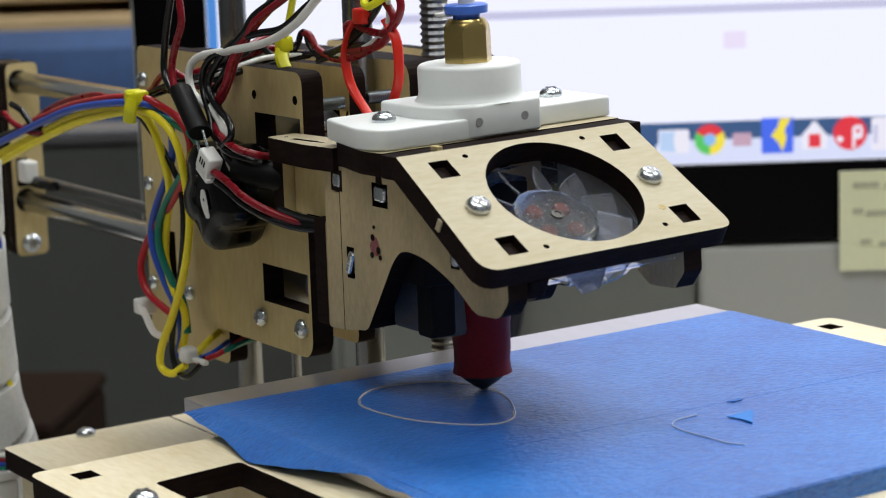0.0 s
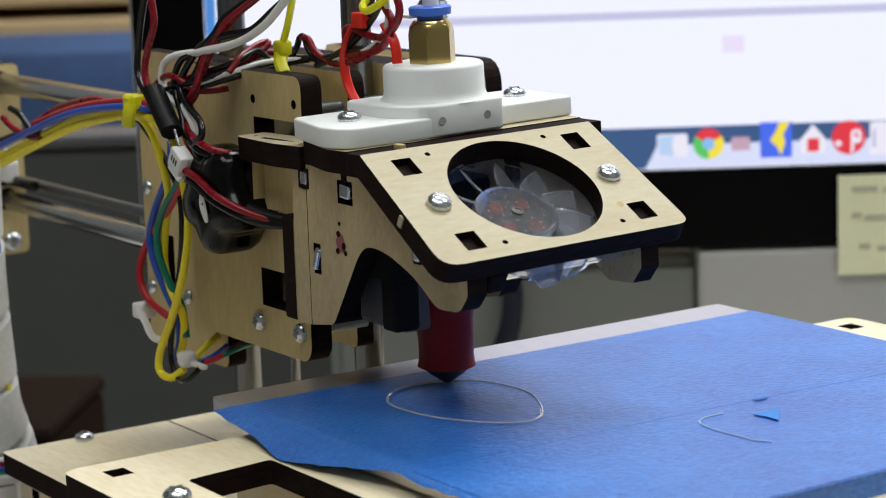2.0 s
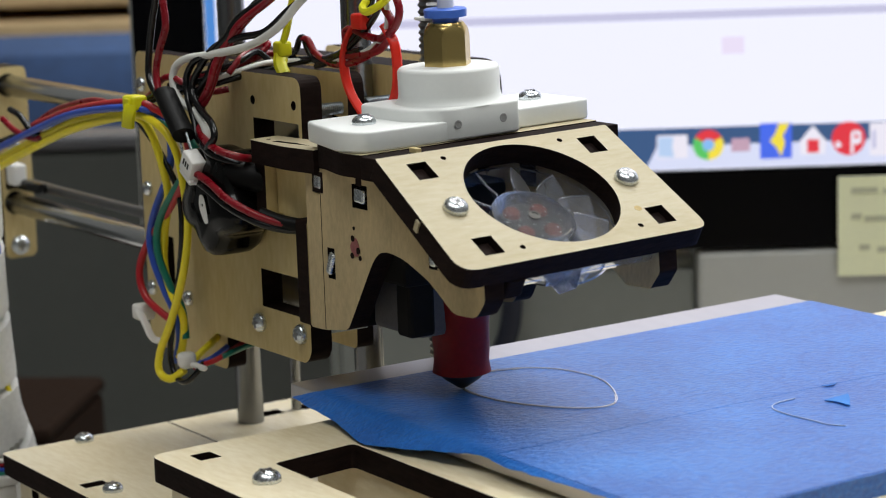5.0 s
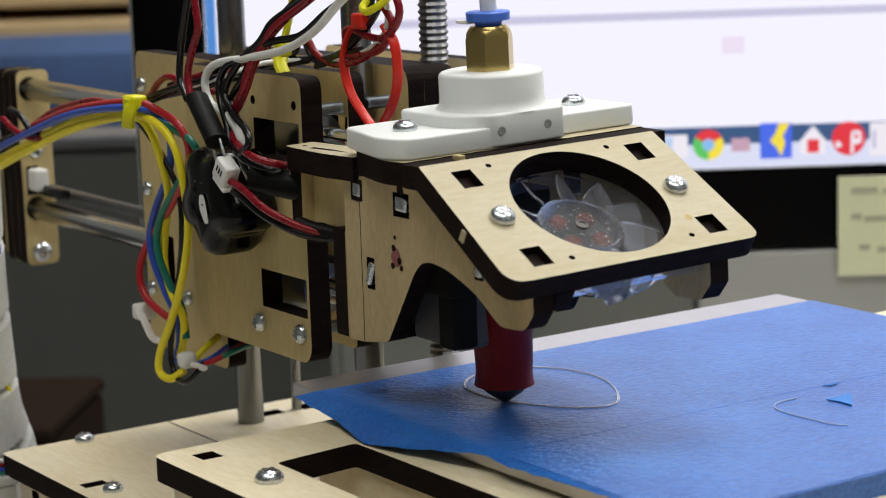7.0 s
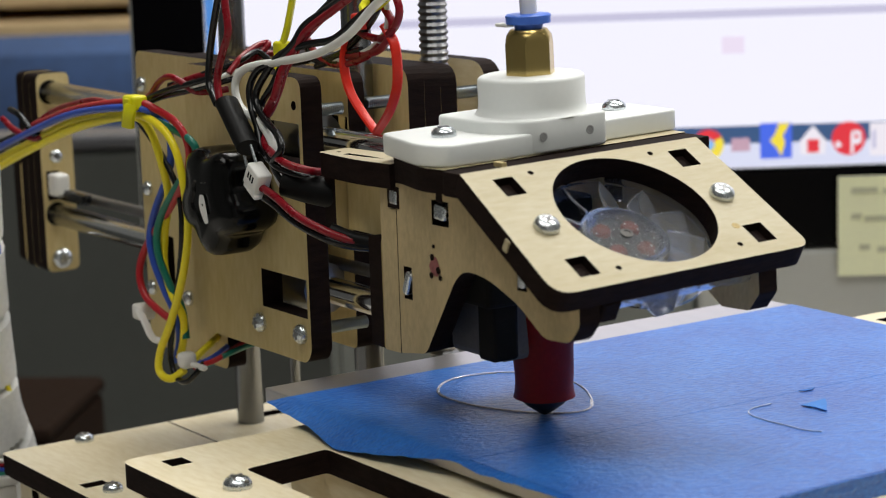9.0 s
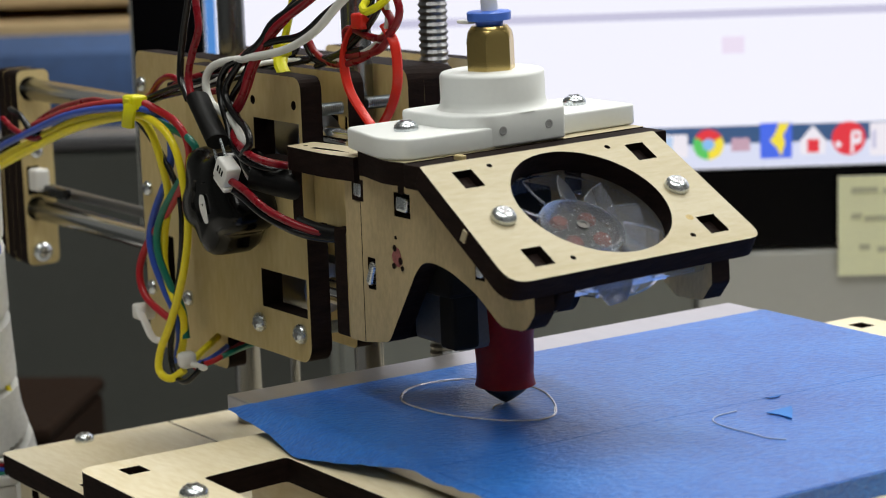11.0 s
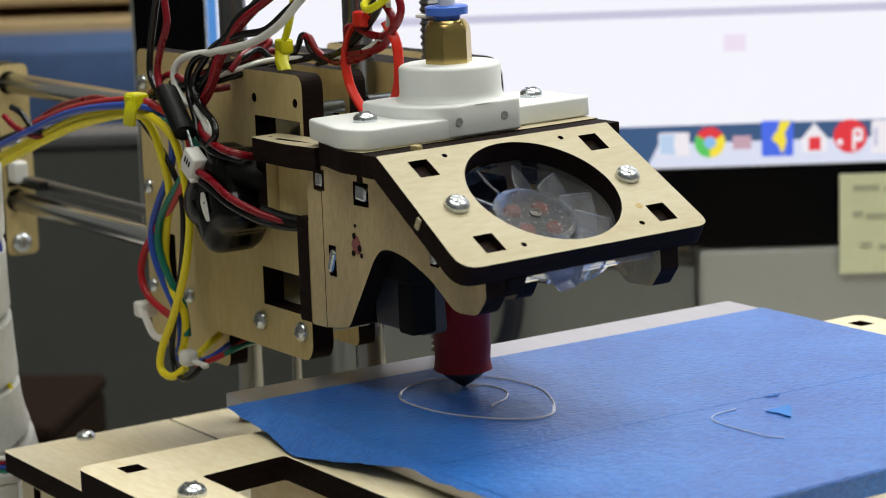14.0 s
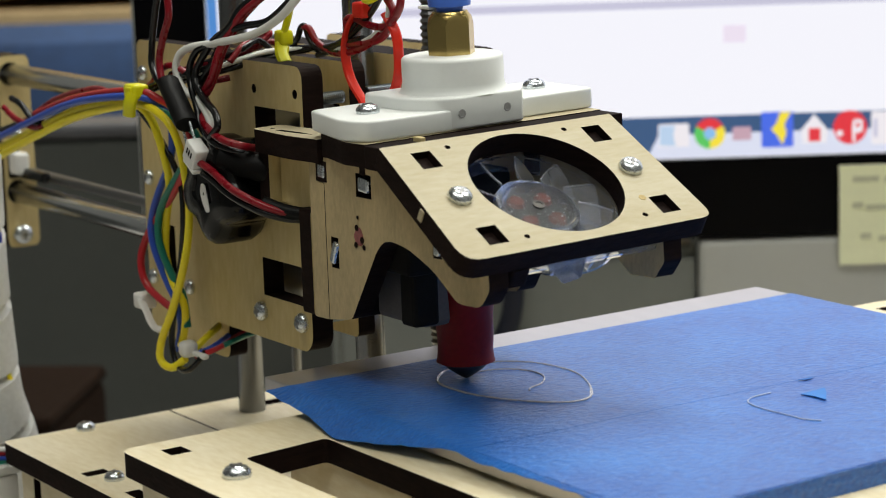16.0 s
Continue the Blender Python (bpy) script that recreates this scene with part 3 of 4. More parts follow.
# ---- the print head on its sliding arm ----
def hexagon(x, y, z, r, h):
    """A hexagon nut body whose upper corners are turned down round."""
    bm = bmesh.new()
    rings = []
    n = 48
    for top, cut in ((0.0, 1.0), (h * 0.74, 1.0), (h * 0.80, 0.985), (h * 0.86, 0.955), (h * 0.93, 0.91), (h, 0.84)):
        ring = []
        for k in range(n):
            a = 2 * math.pi * k / n + 0.25
            side = math.cos(math.pi / 6) / math.cos((2 * math.pi * k / n) % (math.pi / 3) - math.pi / 6)
            q = r * min(side, cut)
            ring.append(bm.verts.new(Vector((x + q * math.cos(a), y + q * math.sin(a), z + top)) * MM))
        rings.append(ring)
    for p, q in zip(rings, rings[1:]):
        for k in range(n):
            bm.faces.new((p[k], p[(k + 1) % n], q[(k + 1) % n], q[k]))
    bm.faces.new(rings[0])
    bm.faces.new(rings[-1])
    return bm


def print_head():
    h = thing("extruder_carriage", "plywood print head with clear fan on steel arm rods", "printer carriage")
    for z in (52.8, 15.0):
        part("arm_rod", lathe([(3.0, -255), (3.3, -254.5), (3.3, -25), (3.0, -24.5)], "x", (0, -4.7, z), n=28), STEEL, h, smooth=True)
    part("belt_rod", lathe([(1.6, -253), (1.6, -25)], "x", (0, 0.5, 20.5), n=14), DARK_STEEL, h, smooth=True)
    for x0, x1, d in ((-260.9, -256.0, 0.2), (-255.9, -251.0, 0), (-250.9, -245.8, 0.3)):
        out = rounded([(-9.0, -2.7 - d), (1.8, -2.7 - d), (1.8, 58.3 + d), (-9.0, 58.3 + d)], 2.5)
        part("arm_plate", sheet("x", x0, x1, out, [circle(-4.7, 52.8, 3.7, 20), circle(-4.7, 15, 3.7, 20), rect(-5.5, 24, 4, 9)]), [PLY_Z, BURNT], h)
    part("arm_plate", sheet("x", -269.5, -264.5, rounded([(-8, -2), (1, -2), (1, 30), (-8, 30)], 2)), [PLY_Z, BURNT], h)
    for z in (1.2, 33.0):
        ob = screw(h, (-245.7, -4.2, z), (1, 0, 0))
        ob.scale = (1.5, 1.5, 1.5) if z < 5 else (1, 1, 1)
    part("belt_clip", box(-245.7, -239.5, -7.5, -2.5, 21, 28, 1), NYLON, h)
    part("clip_lever", box(-245.5, -225, -5, -2, 19.5, 23, 1), BLACK, h)

    # plywood box: top plate, side panels, back plate
    out = rounded([(-17.4, -25.0), (-1.0, -28.9), (6.6, -28.0), (6.6, 37.5), (-17.4, 37.5)], [0.6, 3, 0.5, 0.6, 1])
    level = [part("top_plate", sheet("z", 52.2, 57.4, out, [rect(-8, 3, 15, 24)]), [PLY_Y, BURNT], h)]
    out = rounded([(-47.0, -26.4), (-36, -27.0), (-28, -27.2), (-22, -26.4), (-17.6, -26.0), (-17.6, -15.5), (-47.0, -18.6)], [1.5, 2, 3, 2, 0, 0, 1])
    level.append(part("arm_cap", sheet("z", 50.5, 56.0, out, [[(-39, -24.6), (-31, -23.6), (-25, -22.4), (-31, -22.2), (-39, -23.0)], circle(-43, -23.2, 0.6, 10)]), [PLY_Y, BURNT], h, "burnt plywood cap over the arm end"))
    level.append(part("front_rail", box(6.7, 14.6, -28.4, 37.4, 52.0, 57.2, 0.2), BURNT, h, "burnt dark cut edge of the top plate"))
    level.append(part("tenon", box(9.9, 12.9, -17.6, -16.2, 53, 58.2, 0.2), PLY_Z, h))
    lower = [(-17.2, 51.2), (-17.2, 13.3), (-8, 14.7), (-6.8, 15.6), (4.2, 31.9), (7, 34.6), (10.5, 35.3), (17, 34.6), (27, 31), (36, 25.2), (44.5, 25.6),
             (47.8, 29.6), (47.5, 35.6), (14, 51.2)]
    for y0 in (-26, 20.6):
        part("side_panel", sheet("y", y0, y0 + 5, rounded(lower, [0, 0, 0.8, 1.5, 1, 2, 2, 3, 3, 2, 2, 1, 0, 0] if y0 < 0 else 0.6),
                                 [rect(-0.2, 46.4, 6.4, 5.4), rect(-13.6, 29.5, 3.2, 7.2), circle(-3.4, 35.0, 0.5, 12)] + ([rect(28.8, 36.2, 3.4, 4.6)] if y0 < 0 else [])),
             [PLY_SMOKE_SHADE, BURNT], h)
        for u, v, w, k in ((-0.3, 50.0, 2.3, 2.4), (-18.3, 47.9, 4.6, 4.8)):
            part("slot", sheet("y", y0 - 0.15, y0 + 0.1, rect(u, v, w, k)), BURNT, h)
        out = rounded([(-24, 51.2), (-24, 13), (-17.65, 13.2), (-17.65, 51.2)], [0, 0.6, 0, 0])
        part("side_panel", sheet("y", y0 + 0.1, y0 + 5, out, [rect(-18.6, 47.5, 2.3, 4.6)]), [PLY_SMOKE_SHADE, BURNT], h)
    # Yellower ply than its neighbours, for the warm light on this panel.
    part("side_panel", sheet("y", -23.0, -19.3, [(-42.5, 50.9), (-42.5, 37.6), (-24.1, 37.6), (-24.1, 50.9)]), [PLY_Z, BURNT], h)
    part("back_plate", sheet("x", -29.4, -24.2, rounded([(-26, 13), (-19.2, 13), (-19.2, 38), (-26, 38)], 1)), [PLY_Z, BURNT], h)
    part("back_plate", sheet("x", -47.5, -42.8, rounded([(-26, 37), (-19.2, 37), (-19.2, 50.9), (-26, 50.9)], 0.5)), [PLY_Z, BURNT], h)
    part("inner_wall", box(-23, -18, -20, 17, 12, 38, 1), MATTE, h)
    # Plain black block added in place of the shadow behind the fan.
    part("inner_dark_block", box(-15, 9, -20.5, 8, 26, 48, 1), MATTE, h, "added black block for the shade behind the fan")
    part("duct", box(-16, 4, -14, 3, 12.5, 40, 1.5), DUCT, h, "dark grey inner duct")
    part("duct_rib", box(2, 8, -19, -12, 14, 40, 1), MATTE, h)
    for x, z, w, hh in ((-0.3, 46.6, 4.2, 3.4), (-18.3, 47.9, 3.3, 3.2), (-13.5, 29.5, 2.2, 5.4), (28.6, 36.2, 2.2, 3.6)):
        bm = box(-w / 2, w / 2, -26.4, -22, -hh / 2, hh / 2, 0.6)
        bm.transform(Matrix.Translation((x * MM, -0.0004 if x == -13.5 else 0, z * MM)) @ Matrix.Rotation(radians(22 if x == -13.5 else 4), 4, "Y"))
        part("captive_nut", bm, ZINC, h, "square zinc nut held in its slot")
    part("burn_mark", sheet("y", -26.15, -26.02, rounded([(-5.0, 34.6), (-4.0, 33.0), (-2.1, 32.4), (-0.9, 33.4), (-1.2, 35.2), (-2.2, 36.8), (-3.6, 36.6)], 0.6)), SCORCH, h, "dark reddish burn mark")
    for x, z, r in ((-3.5, 36.6, 0.75), (-1.3, 34.0, 0.8), (-4.0, 32.6, 0.7), (-2.9, 39.0, 0.45), (-0.6, 32.4, 0.6)):
        part("burn_spot", sheet("y", -26.28, -26.17, circle(x, z, r, 10)), BURNT, h)

    part("belt_block", box(-35, -26, -12.5, 0, 19, 37.6, 0.8), MATTE, h, "matte black belt block")
    # sloping fan plate
    a = radians(29.73)
    m = Matrix(((0, math.cos(a), math.sin(a), 0.01486), (1, 0, 0, 0), (0, -math.sin(a), math.cos(a), 0.05834), (0, 0, 0, 1)))
    out = rounded([(-30.2, 1.1), (32.6, 1.2), (33.6, 41.0), (-32.6, 41.0)], [0.4, 0.4, 3.4, 5.0])
    corners = [(u, v) for u in (-21.7, 24.5) for v in (7.4, 34.4)]
    holes = [circle(1.6, 20.6, 17.7, 64)] + [rect(u, v, 5.0, 5.9) for u, v in corners] + \
            [circle(u, v, 0.7, 10) for u in (-14.3, 17.4) for v in (4.2, 36.7)]
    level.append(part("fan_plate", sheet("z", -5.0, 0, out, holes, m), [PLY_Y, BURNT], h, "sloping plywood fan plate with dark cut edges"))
    for u, v in corners:
        level.append(part("tenon", sheet("z", -9.0, -1.8, rect(u, v, 4.4, 5.5), (), m), [BURNT, BURNT], h))
    for u, v in ((-21.8, 21.3), (24.5, 21.0)):
        level.append(screw(h, tuple(c * 1000 for c in m @ Vector((u * MM, v * MM, 0))), (math.sin(a), 0, math.cos(a)), big=True, turn=u * 2))
    level.append(part("knot", sheet("z", 0.01, 0.06, circle(20.6, 31.2, 0.9, 14), (), m), KNOT, h, "small yellow knot in the plywood"))
    # under-frame of the fan plate
    tab = bmesh.new()
    ring = [[tab.verts.new(m @ (Vector((u, v, w)) * MM)) for u, w in ((-9.6, -5.6), (0.9, -5.6), (1.1, -11.4), (-3.4, -12.2))] for v in (36.4, 40.6)]
    tab.faces.new(ring[0])
    tab.faces.new(ring[1])
    for k in range(4):
        tab.faces.new((ring[0][k], ring[0][(k + 1) % 4], ring[1][(k + 1) % 4], ring[1][k]))
    level.append(part("fan_strut", soft(tab, 0.4, 2), FROST, h, "clear plastic fan strut"))
    level.append(part("fan_lip", sheet("z", -6.4, -5.3, rounded(rect(1.0, 40.2, 32, 1.6), 0.4), (), m), CLEAR, h, "clear plastic edge of the fan housing"))
    level.append(part("tenon", sheet("z", -3.4, -0.8, rect(-31.55, 22.4, 0.7, 1.4), (), m), [PLY_Y, PLY_Y], h))
    level.append(part("front_bar", sheet("z", -9.6, -5.2, rounded(rect(-16.9, 39.2, 5.0, 4.0), 1), (), m), [BURNT, BURNT], h))

    # fan under the plate: frame ring, hub, blades
    def placed(bm):
        bm.transform(m @ Matrix.Translation((0.0015, 0.0206, -0.0091)))
        return bm

    ring = lathe([(18.5, -2.0), (19.1, -2.0), (19.1, 1.8), (18.5, 1.8), (18.5, -2.0)], n=56, cap=False)
    join(ring, sheet("z", 1.85, 2.55, rounded(rect(0, 0, 40, 40), 3), [circle(0, 0, 18.5, 48)]))
    fan = part("fan_frame", placed(ring), CLEAR, h, "clear plastic square fan housing", smooth=True)
    part("fan_hub", placed(lathe([(9.6, -3), (9.9, 1.0), (9.5, 2.2), (8.4, 2.6), (8.1, 2.0), (7.8, 1.6)], n=48, cap=False)), FROST, fan, "frosted round fan hub", smooth=True)
    part("hub_rim", placed(lathe([(8.0, 2.55), (8.8, 3.0), (9.5, 2.5), (8.8, 2.35)], n=48, cap=False)), CLEAR, fan, smooth=True)
    part("hub_core", placed(lathe([(6.9, -3), (6.9, 0.6), (0.1, 0.8)], n=40)), HUB_CORE, fan, "smoky hub core", smooth=True)
    part("hub_cover", placed(lathe([(8.05, 2.05), (8.05, 2.35), (4, 2.55), (0.1, 2.6)], n=40)), FROST_COVER, fan, "milky translucent hub cover", smooth=True)
    part("axle", placed(lathe([(1.4, 2.4), (1.4, 2.9), (0.8, 3.0), (0.7, 2.8)], n=20)), NOZZLE, fan, smooth=True)
    for k in range(4):
        t = radians(50 + 90 * k)
        part("winding", placed(lathe([(2.1, 0.6), (1.7, 1.5), (0.3, 1.7)], "z", (4.9 * math.cos(t), 4.9 * math.sin(t), 0), n=14)), COPPER, fan, "dull red coil showing through the hub", smooth=True)
    nb = 11
    for k in range(nb):
        t0 = 2 * math.pi * k / nb + 0.2
        bm = bmesh.new()
        grid = []
        for i in range(5):
            r = 9.6 + 7.6 * i / 4
            row = []
            for j in range(5):
                s = j / 4
                ang = t0 + s * (0.46 - 0.02 * i) + 0.05 * i
                row.append(bm.verts.new(Vector((r * math.cos(ang), r * math.sin(ang), 3.2 - 6.2 * s + 0.5 * math.sin(s * 3.1))) * MM))
            grid.append(row)
        for i in range(4):
            for j in range(4):
                bm.faces.new((grid[i][j], grid[i + 1][j], grid[i + 1][j + 1], grid[i][j + 1]))
        ext = bmesh.ops.extrude_face_region(bm, geom=bm.faces[:])
        bmesh.ops.translate(bm, vec=(0, 0, -0.0006), verts=[g for g in ext["geom"] if isinstance(g, bmesh.types.BMVert)])
        blade = part("blade", placed(bm), BLADE, fan, smooth=True)
        # Added lip gives the blade's upper edge its glint.
        lip = []
        for i in range(5):
            ang = t0 + 0.05 * i
            r = 9.6 + 7.6 * i / 4
            lip.append((r * math.cos(ang), r * math.sin(ang), 3.15))
        part("blade_glint_lip", placed(tube(lip, 0.18, n=6)), BLADE, blade, "thin lip added for the glint on the blade edge", smooth=True)

    level.append(fan)
    # white block with its round tower, the brass fitting and the tube
    cx, cy, top = -6.0, 4.6, 73.2
    out = rounded([(-22.8, -24.4), (-1.5, -29.2), (5.8, -27.0), (6.4, -4.5), (2.4, 16.0), (2.4, 38.6), (-20, 38.6), (-22.5, 20)], [2, 7, 5, 2, 2, 1.5, 3, 3], 7)
    blk = part("hot_end_block", soft(sheet("z", 57.5, 62.2, out, ()), 0.6), WHITE, h, "white machined plastic block", smooth=True)
    out = rounded([(-20, -12.0), (0, -12.0), (7.0, -5.0), (7.0, 15.3), (-20, 15.3)], [3, 7, 4, 1.5, 3], 9)
    part("boss", soft(sheet("z", 57.6, 65.0, out), 0.7), WHITE, blk, smooth=True)
    part("tower", lathe([(13.2, 64.7), (12.5, 65.2), (12.0, 66.0), (11.8, 67.0), (11.8, top - 1.0), (11.6, top - 0.5), (11.2, top - 0.15), (10.6, top), (3.2, top), (3.2, top - 0.9)], "z", (cx, cy, 0), n=64), WHITE, blk, smooth=True)
    for y, z in ((-2.2, 61.2), (10.3, 61.3)):
        part("set_screw", lathe([(1.0, 7.01), (1.0, 7.08), (0.75, 7.1), (0.55, 7.03)], "x", (0, y, z), n=16), DULL, blk)
    for x, y in ((-6.6, -18.6), (-9.2, 29.8)):
        level.append(screw(h, (x, y, 62.2), (0, 0, 1), big=True, turn=20))
    fit = part("brass_fitting", hexagon(cx, cy, top, 5.6, 9.0), BRASS, h, "brass hexagonal push fitting", smooth=True)
    part("fitting_neck", lathe([(4.7, top + 8.2), (4.5, top + 9.2), (4.0, top + 9.9), (3, top + 10.0)], "z", (cx, cy, 0), n=40), BRASS, fit, smooth=True)
    part("collet", lathe([(3.0, top + 9.8), (3.2, top + 10.9), (4.9, top + 11.1), (5.0, top + 12.8), (4.6, top + 13.1), (2.1, top + 13.2)], "z", (cx, cy, 0), n=36), BLUE_CLIP, fit, "blue plastic release collet", smooth=True)
    part("collet_tab", box(cx - 6.0, cx - 1.5, cy - 4.8, cy - 2.5, top + 10.4, top + 11.2, 0.3), NYLON, fit)
    level += [blk, fit]
    # the fan unit and the white block sit a little out of level on the arm
    for ob in level:
        ob.matrix_basis = Matrix.Rotation(radians(1.35), 4, "X") @ ob.matrix_basis
    cy -= 1.9
    part("feed_tube", tube([(cx, cy, 81), (cx, cy, 88), (cx - 1.5, cy - 0.5, 104), (cx - 6, cy - 2, 124)], 1.9, n=16), PTFE, h, "translucent white feed tube", smooth=True)

    # hot end below: red sleeve and nozzle
    wrap = lathe([(8.5, 40), (8.4, 34), (8.3, 30), (8.0, 26), (7.6, 22), (7.15, 18), (6.8, 14), (6.65, 11), (6.55, 8), (6.5, 5.5), (6.6, 3.6), (6.8, 2.6), (6.3, 2.5)], "z", (0.8, -0.6, 0), n=48)
    for v in wrap.verts:
        d = Vector((v.co.x - 0.0008, v.co.y + 0.0006, 0)).normalized()
        v.co += d * 0.00034 * noise.noise(v.co * 190)
    part("sleeve", wrap, RED_TAPE, h, "red tape sleeve round the hot end", smooth=True)
    part("nozzle", lathe([(5.6, 3.2), (5.4, 2.2), (4.2, 1.0), (1.3, -1.0), (0.55, -1.35), (0.45, -1.42)], "z", (0.8, -0.6, 0), n=32), NOZZLE, h, "dark conical metal nozzle tip", smooth=True)
    return h


HEAD = print_head()


# ---- wiring ----
def cable(pts, r, material, parent):
    return part("cable", tube(pts, r, step=5, n=10), material, parent, smooth=True)


def fixed_cables(f):
    cable([(-215.9, -34.0, 31.5), (-177.3, -34.0, 43.5), (-146.3, -34.0, 52.0), (-117.6, -33.0, 57.0), (-110.9, -31.0, 54.6), (-108.4, -29.0, 45.3), (-109.6, -27.0, 36.1), (-114.7, -26.0, 26.5), (-116.1, -26.0, 17.3), (-112.5, -26.0, 10.0), (-109.0, -25.0, 4.4), (-111.7, -24.0, -2.7), (-114.2, -24.0, -7.3)], 1.05, W_YELLOW, f)
    cable([(-217.9, -33.0, 33.9), (-179.3, -33.0, 45.2), (-148.2, -33.0, 53.6), (-115.2, -33.0, 57.8), (-101.6, -32.0, 55.5), (-95.9, -31.0, 49.6), (-94.6, -30.0, 40.3), (-95.5, -29.0, 30.7), (-99.3, -29.0, 18.5), (-107.6, -29.0, 4.7), (-115.2, -29.0, -5.1), (-116.5, -29.0, -10.7), (-112.2, -28.0, -12.2), (-108.0, -26.0, -9.4)], 1.05, W_YELLOW, f)
    cable([(-212.3, -35.0, 38.0), (-178.2, -35.0, 47.7), (-147.2, -35.0, 55.6), (-111.8, -35.0, 60.0), (-106.8, -30.0, 57.7), (-105.0, -28.0, 52.8), (-108.1, -27.0, 43.6), (-116.7, -27.0, 33.1), (-121.3, -27.0, 25.5), (-120.8, -27.0, 19.1), (-117.2, -26.0, 11.1), (-112.9, -25.0, 4.1), (-113.6, -24.0, -2.3), (-116.3, -24.0, -8.8)], 1.0, W_BLUE, f)
    cable([(-149.0, -31.0, 52.9), (-117.0, -32.0, 57.4), (-100.8, -30.0, 55.3), (-90.9, -29.0, 52.4), (-92.0, -28.0, 48.2), (-103.5, -28.0, 39.1), (-114.0, -28.0, 29.1), (-115.3, -28.0, 20.7), (-112.6, -26.0, 11.5), (-111.3, -24.0, 6.4), (-109.7, -24.0, -1.6)], 1.0, W_GREEN, f)
    cable([(-178.5, -33.0, 49.7), (-145.5, -34.0, 57.1), (-112.4, -34.0, 61.3), (-104.6, -31.0, 59.4), (-95.8, -30.0, 56.3), (-92.9, -29.0, 50.8), (-96.8, -28.0, 43.4), (-109.3, -27.0, 33.2), (-125.0, -26.0, 22.2), (-129.0, -27.0, 14.1), (-126.2, -27.0, 7.7), (-118.0, -26.0, 3.9), (-113.2, -24.0, 1.6)], 1.0, W_BRIGHT, f)
    cable([(-115.7, -32.0, 56.9), (-112.2, -29.0, 50.5), (-106.1, -28.0, 43.9), (-103.2, -27.0, 36.8), (-103.2, -27.0, 26.6), (-106.0, -27.0, 15.9), (-111.0, -27.0, 3.1), (-113.4, -27.0, -6.3), (-110.8, -27.0, -11.5), (-105.1, -27.0, -11.8), (-101.6, -25.0, -8.4), (-104.0, -22.0, -7.0)], 0.8, W_BLACK, f)
    cable([(-107.2, -24.0, -7.3), (-107.5, -20.0, -4.6), (-114.1, -12.0, -3.3)], 0.95, W_YELLOW, f)
    cable([(-105.7, -24.0, -8.2), (-102.7, -20.0, -5.9), (-111.1, -10.0, -5.2), (-115.8, -4.0, -5.7)], 0.75, W_BLUE, f)
    cable([(-105.8, -24.0, -8.8), (-99.6, -20.0, -5.7), (-108.5, -8.0, -5.1), (-104.9, -4.0, -3.9)], 0.75, W_BRIGHT, f)
    cable([(-106.2, -23.0, -9.5), (-99.5, -18.0, -5.1), (-102.3, -8.0, -4.1), (-97.3, -4.0, -3.5)], 0.75, W_GREEN, f)
    cable([(-227.2, -29.0, 35.7), (-200.6, -29.0, 43.7), (-175.5, -29.0, 53.1), (-154.1, -30.0, 57.6), (-141.4, -30.0, 59.2), (-129.2, -31.0, 58.4), (-116.6, -32.0, 60.0)], 0.85, W_RED, f)
    cable([(-229.2, -28.0, 38.1), (-198.6, -28.0, 45.4), (-170.1, -28.0, 53.4), (-143.4, -30.0, 57.8), (-116.6, -32.0, 60.6)], 0.85, W_BLACK, f)
    cable([(-195.6, -35.0, 50.4), (-188.0, -35.0, 47.8), (-176.8, -34.0, 46.1), (-171.2, -33.0, 47.5)], 0.9, W_RED, f)
    cable([(-189.9, -35.0, 53.5), (-183.3, -35.0, 52.2), (-177.3, -34.0, 47.8), (-173.1, -33.0, 47.6)], 0.9, W_BLACK, f)
    cable([(-115.3, -32.0, 60.1), (-102.9, -30.0, 64.3), (-91.1, -28.0, 67.0), (-84.3, -22.0, 69.2), (-84.9, -12.0, 70.5), (-81.8, -4.0, 71.5), (-65.3, -4.0, 72.8), (-49.4, -4.0, 75.8)], 0.8, W_BLACK, f)
    cable([(-116.8, -31.0, 59.4), (-106.6, -29.0, 62.5), (-91.7, -27.0, 65.4), (-83.4, -21.0, 68.0), (-84.0, -11.0, 69.4), (-79.0, -4.0, 71.1), (-62.5, -4.0, 73.5), (-51.2, -4.0, 78.2), (-41.7, -4.0, 85.3), (-40.3, -4.0, 90.6)], 0.8, W_BLACK, f)
    cable([(-116.0, -31.0, 60.3), (-101.7, -29.0, 64.6), (-90.0, -27.0, 66.7), (-83.3, -21.0, 69.4), (-83.8, -11.0, 71.1), (-79.0, -4.0, 71.4), (-62.6, -4.0, 72.4), (-46.9, -4.0, 75.7), (-38.0, -4.0, 81.5), (-37.9, -4.0, 90.0)], 0.7, W_WHITE, f)
    cable([(-118.0, -30.0, 60.3), (-110.6, -30.0, 62.9), (-105.1, -30.0, 66.6), (-99.3, -30.0, 68.3), (-94.6, -29.0, 67.1), (-91.7, -27.0, 64.9), (-88.8, -23.0, 64.7), (-87.0, -20.0, 65.2)], 0.85, W_RED, f)
    cable([(-114.1, -29.0, 60.8), (-96.0, -27.0, 67.4), (-87.2, -22.0, 69.8), (-87.7, -12.0, 72.1), (-89.6, -6.0, 72.8), (-81.9, -4.0, 70.6)], 0.85, W_RED, f)
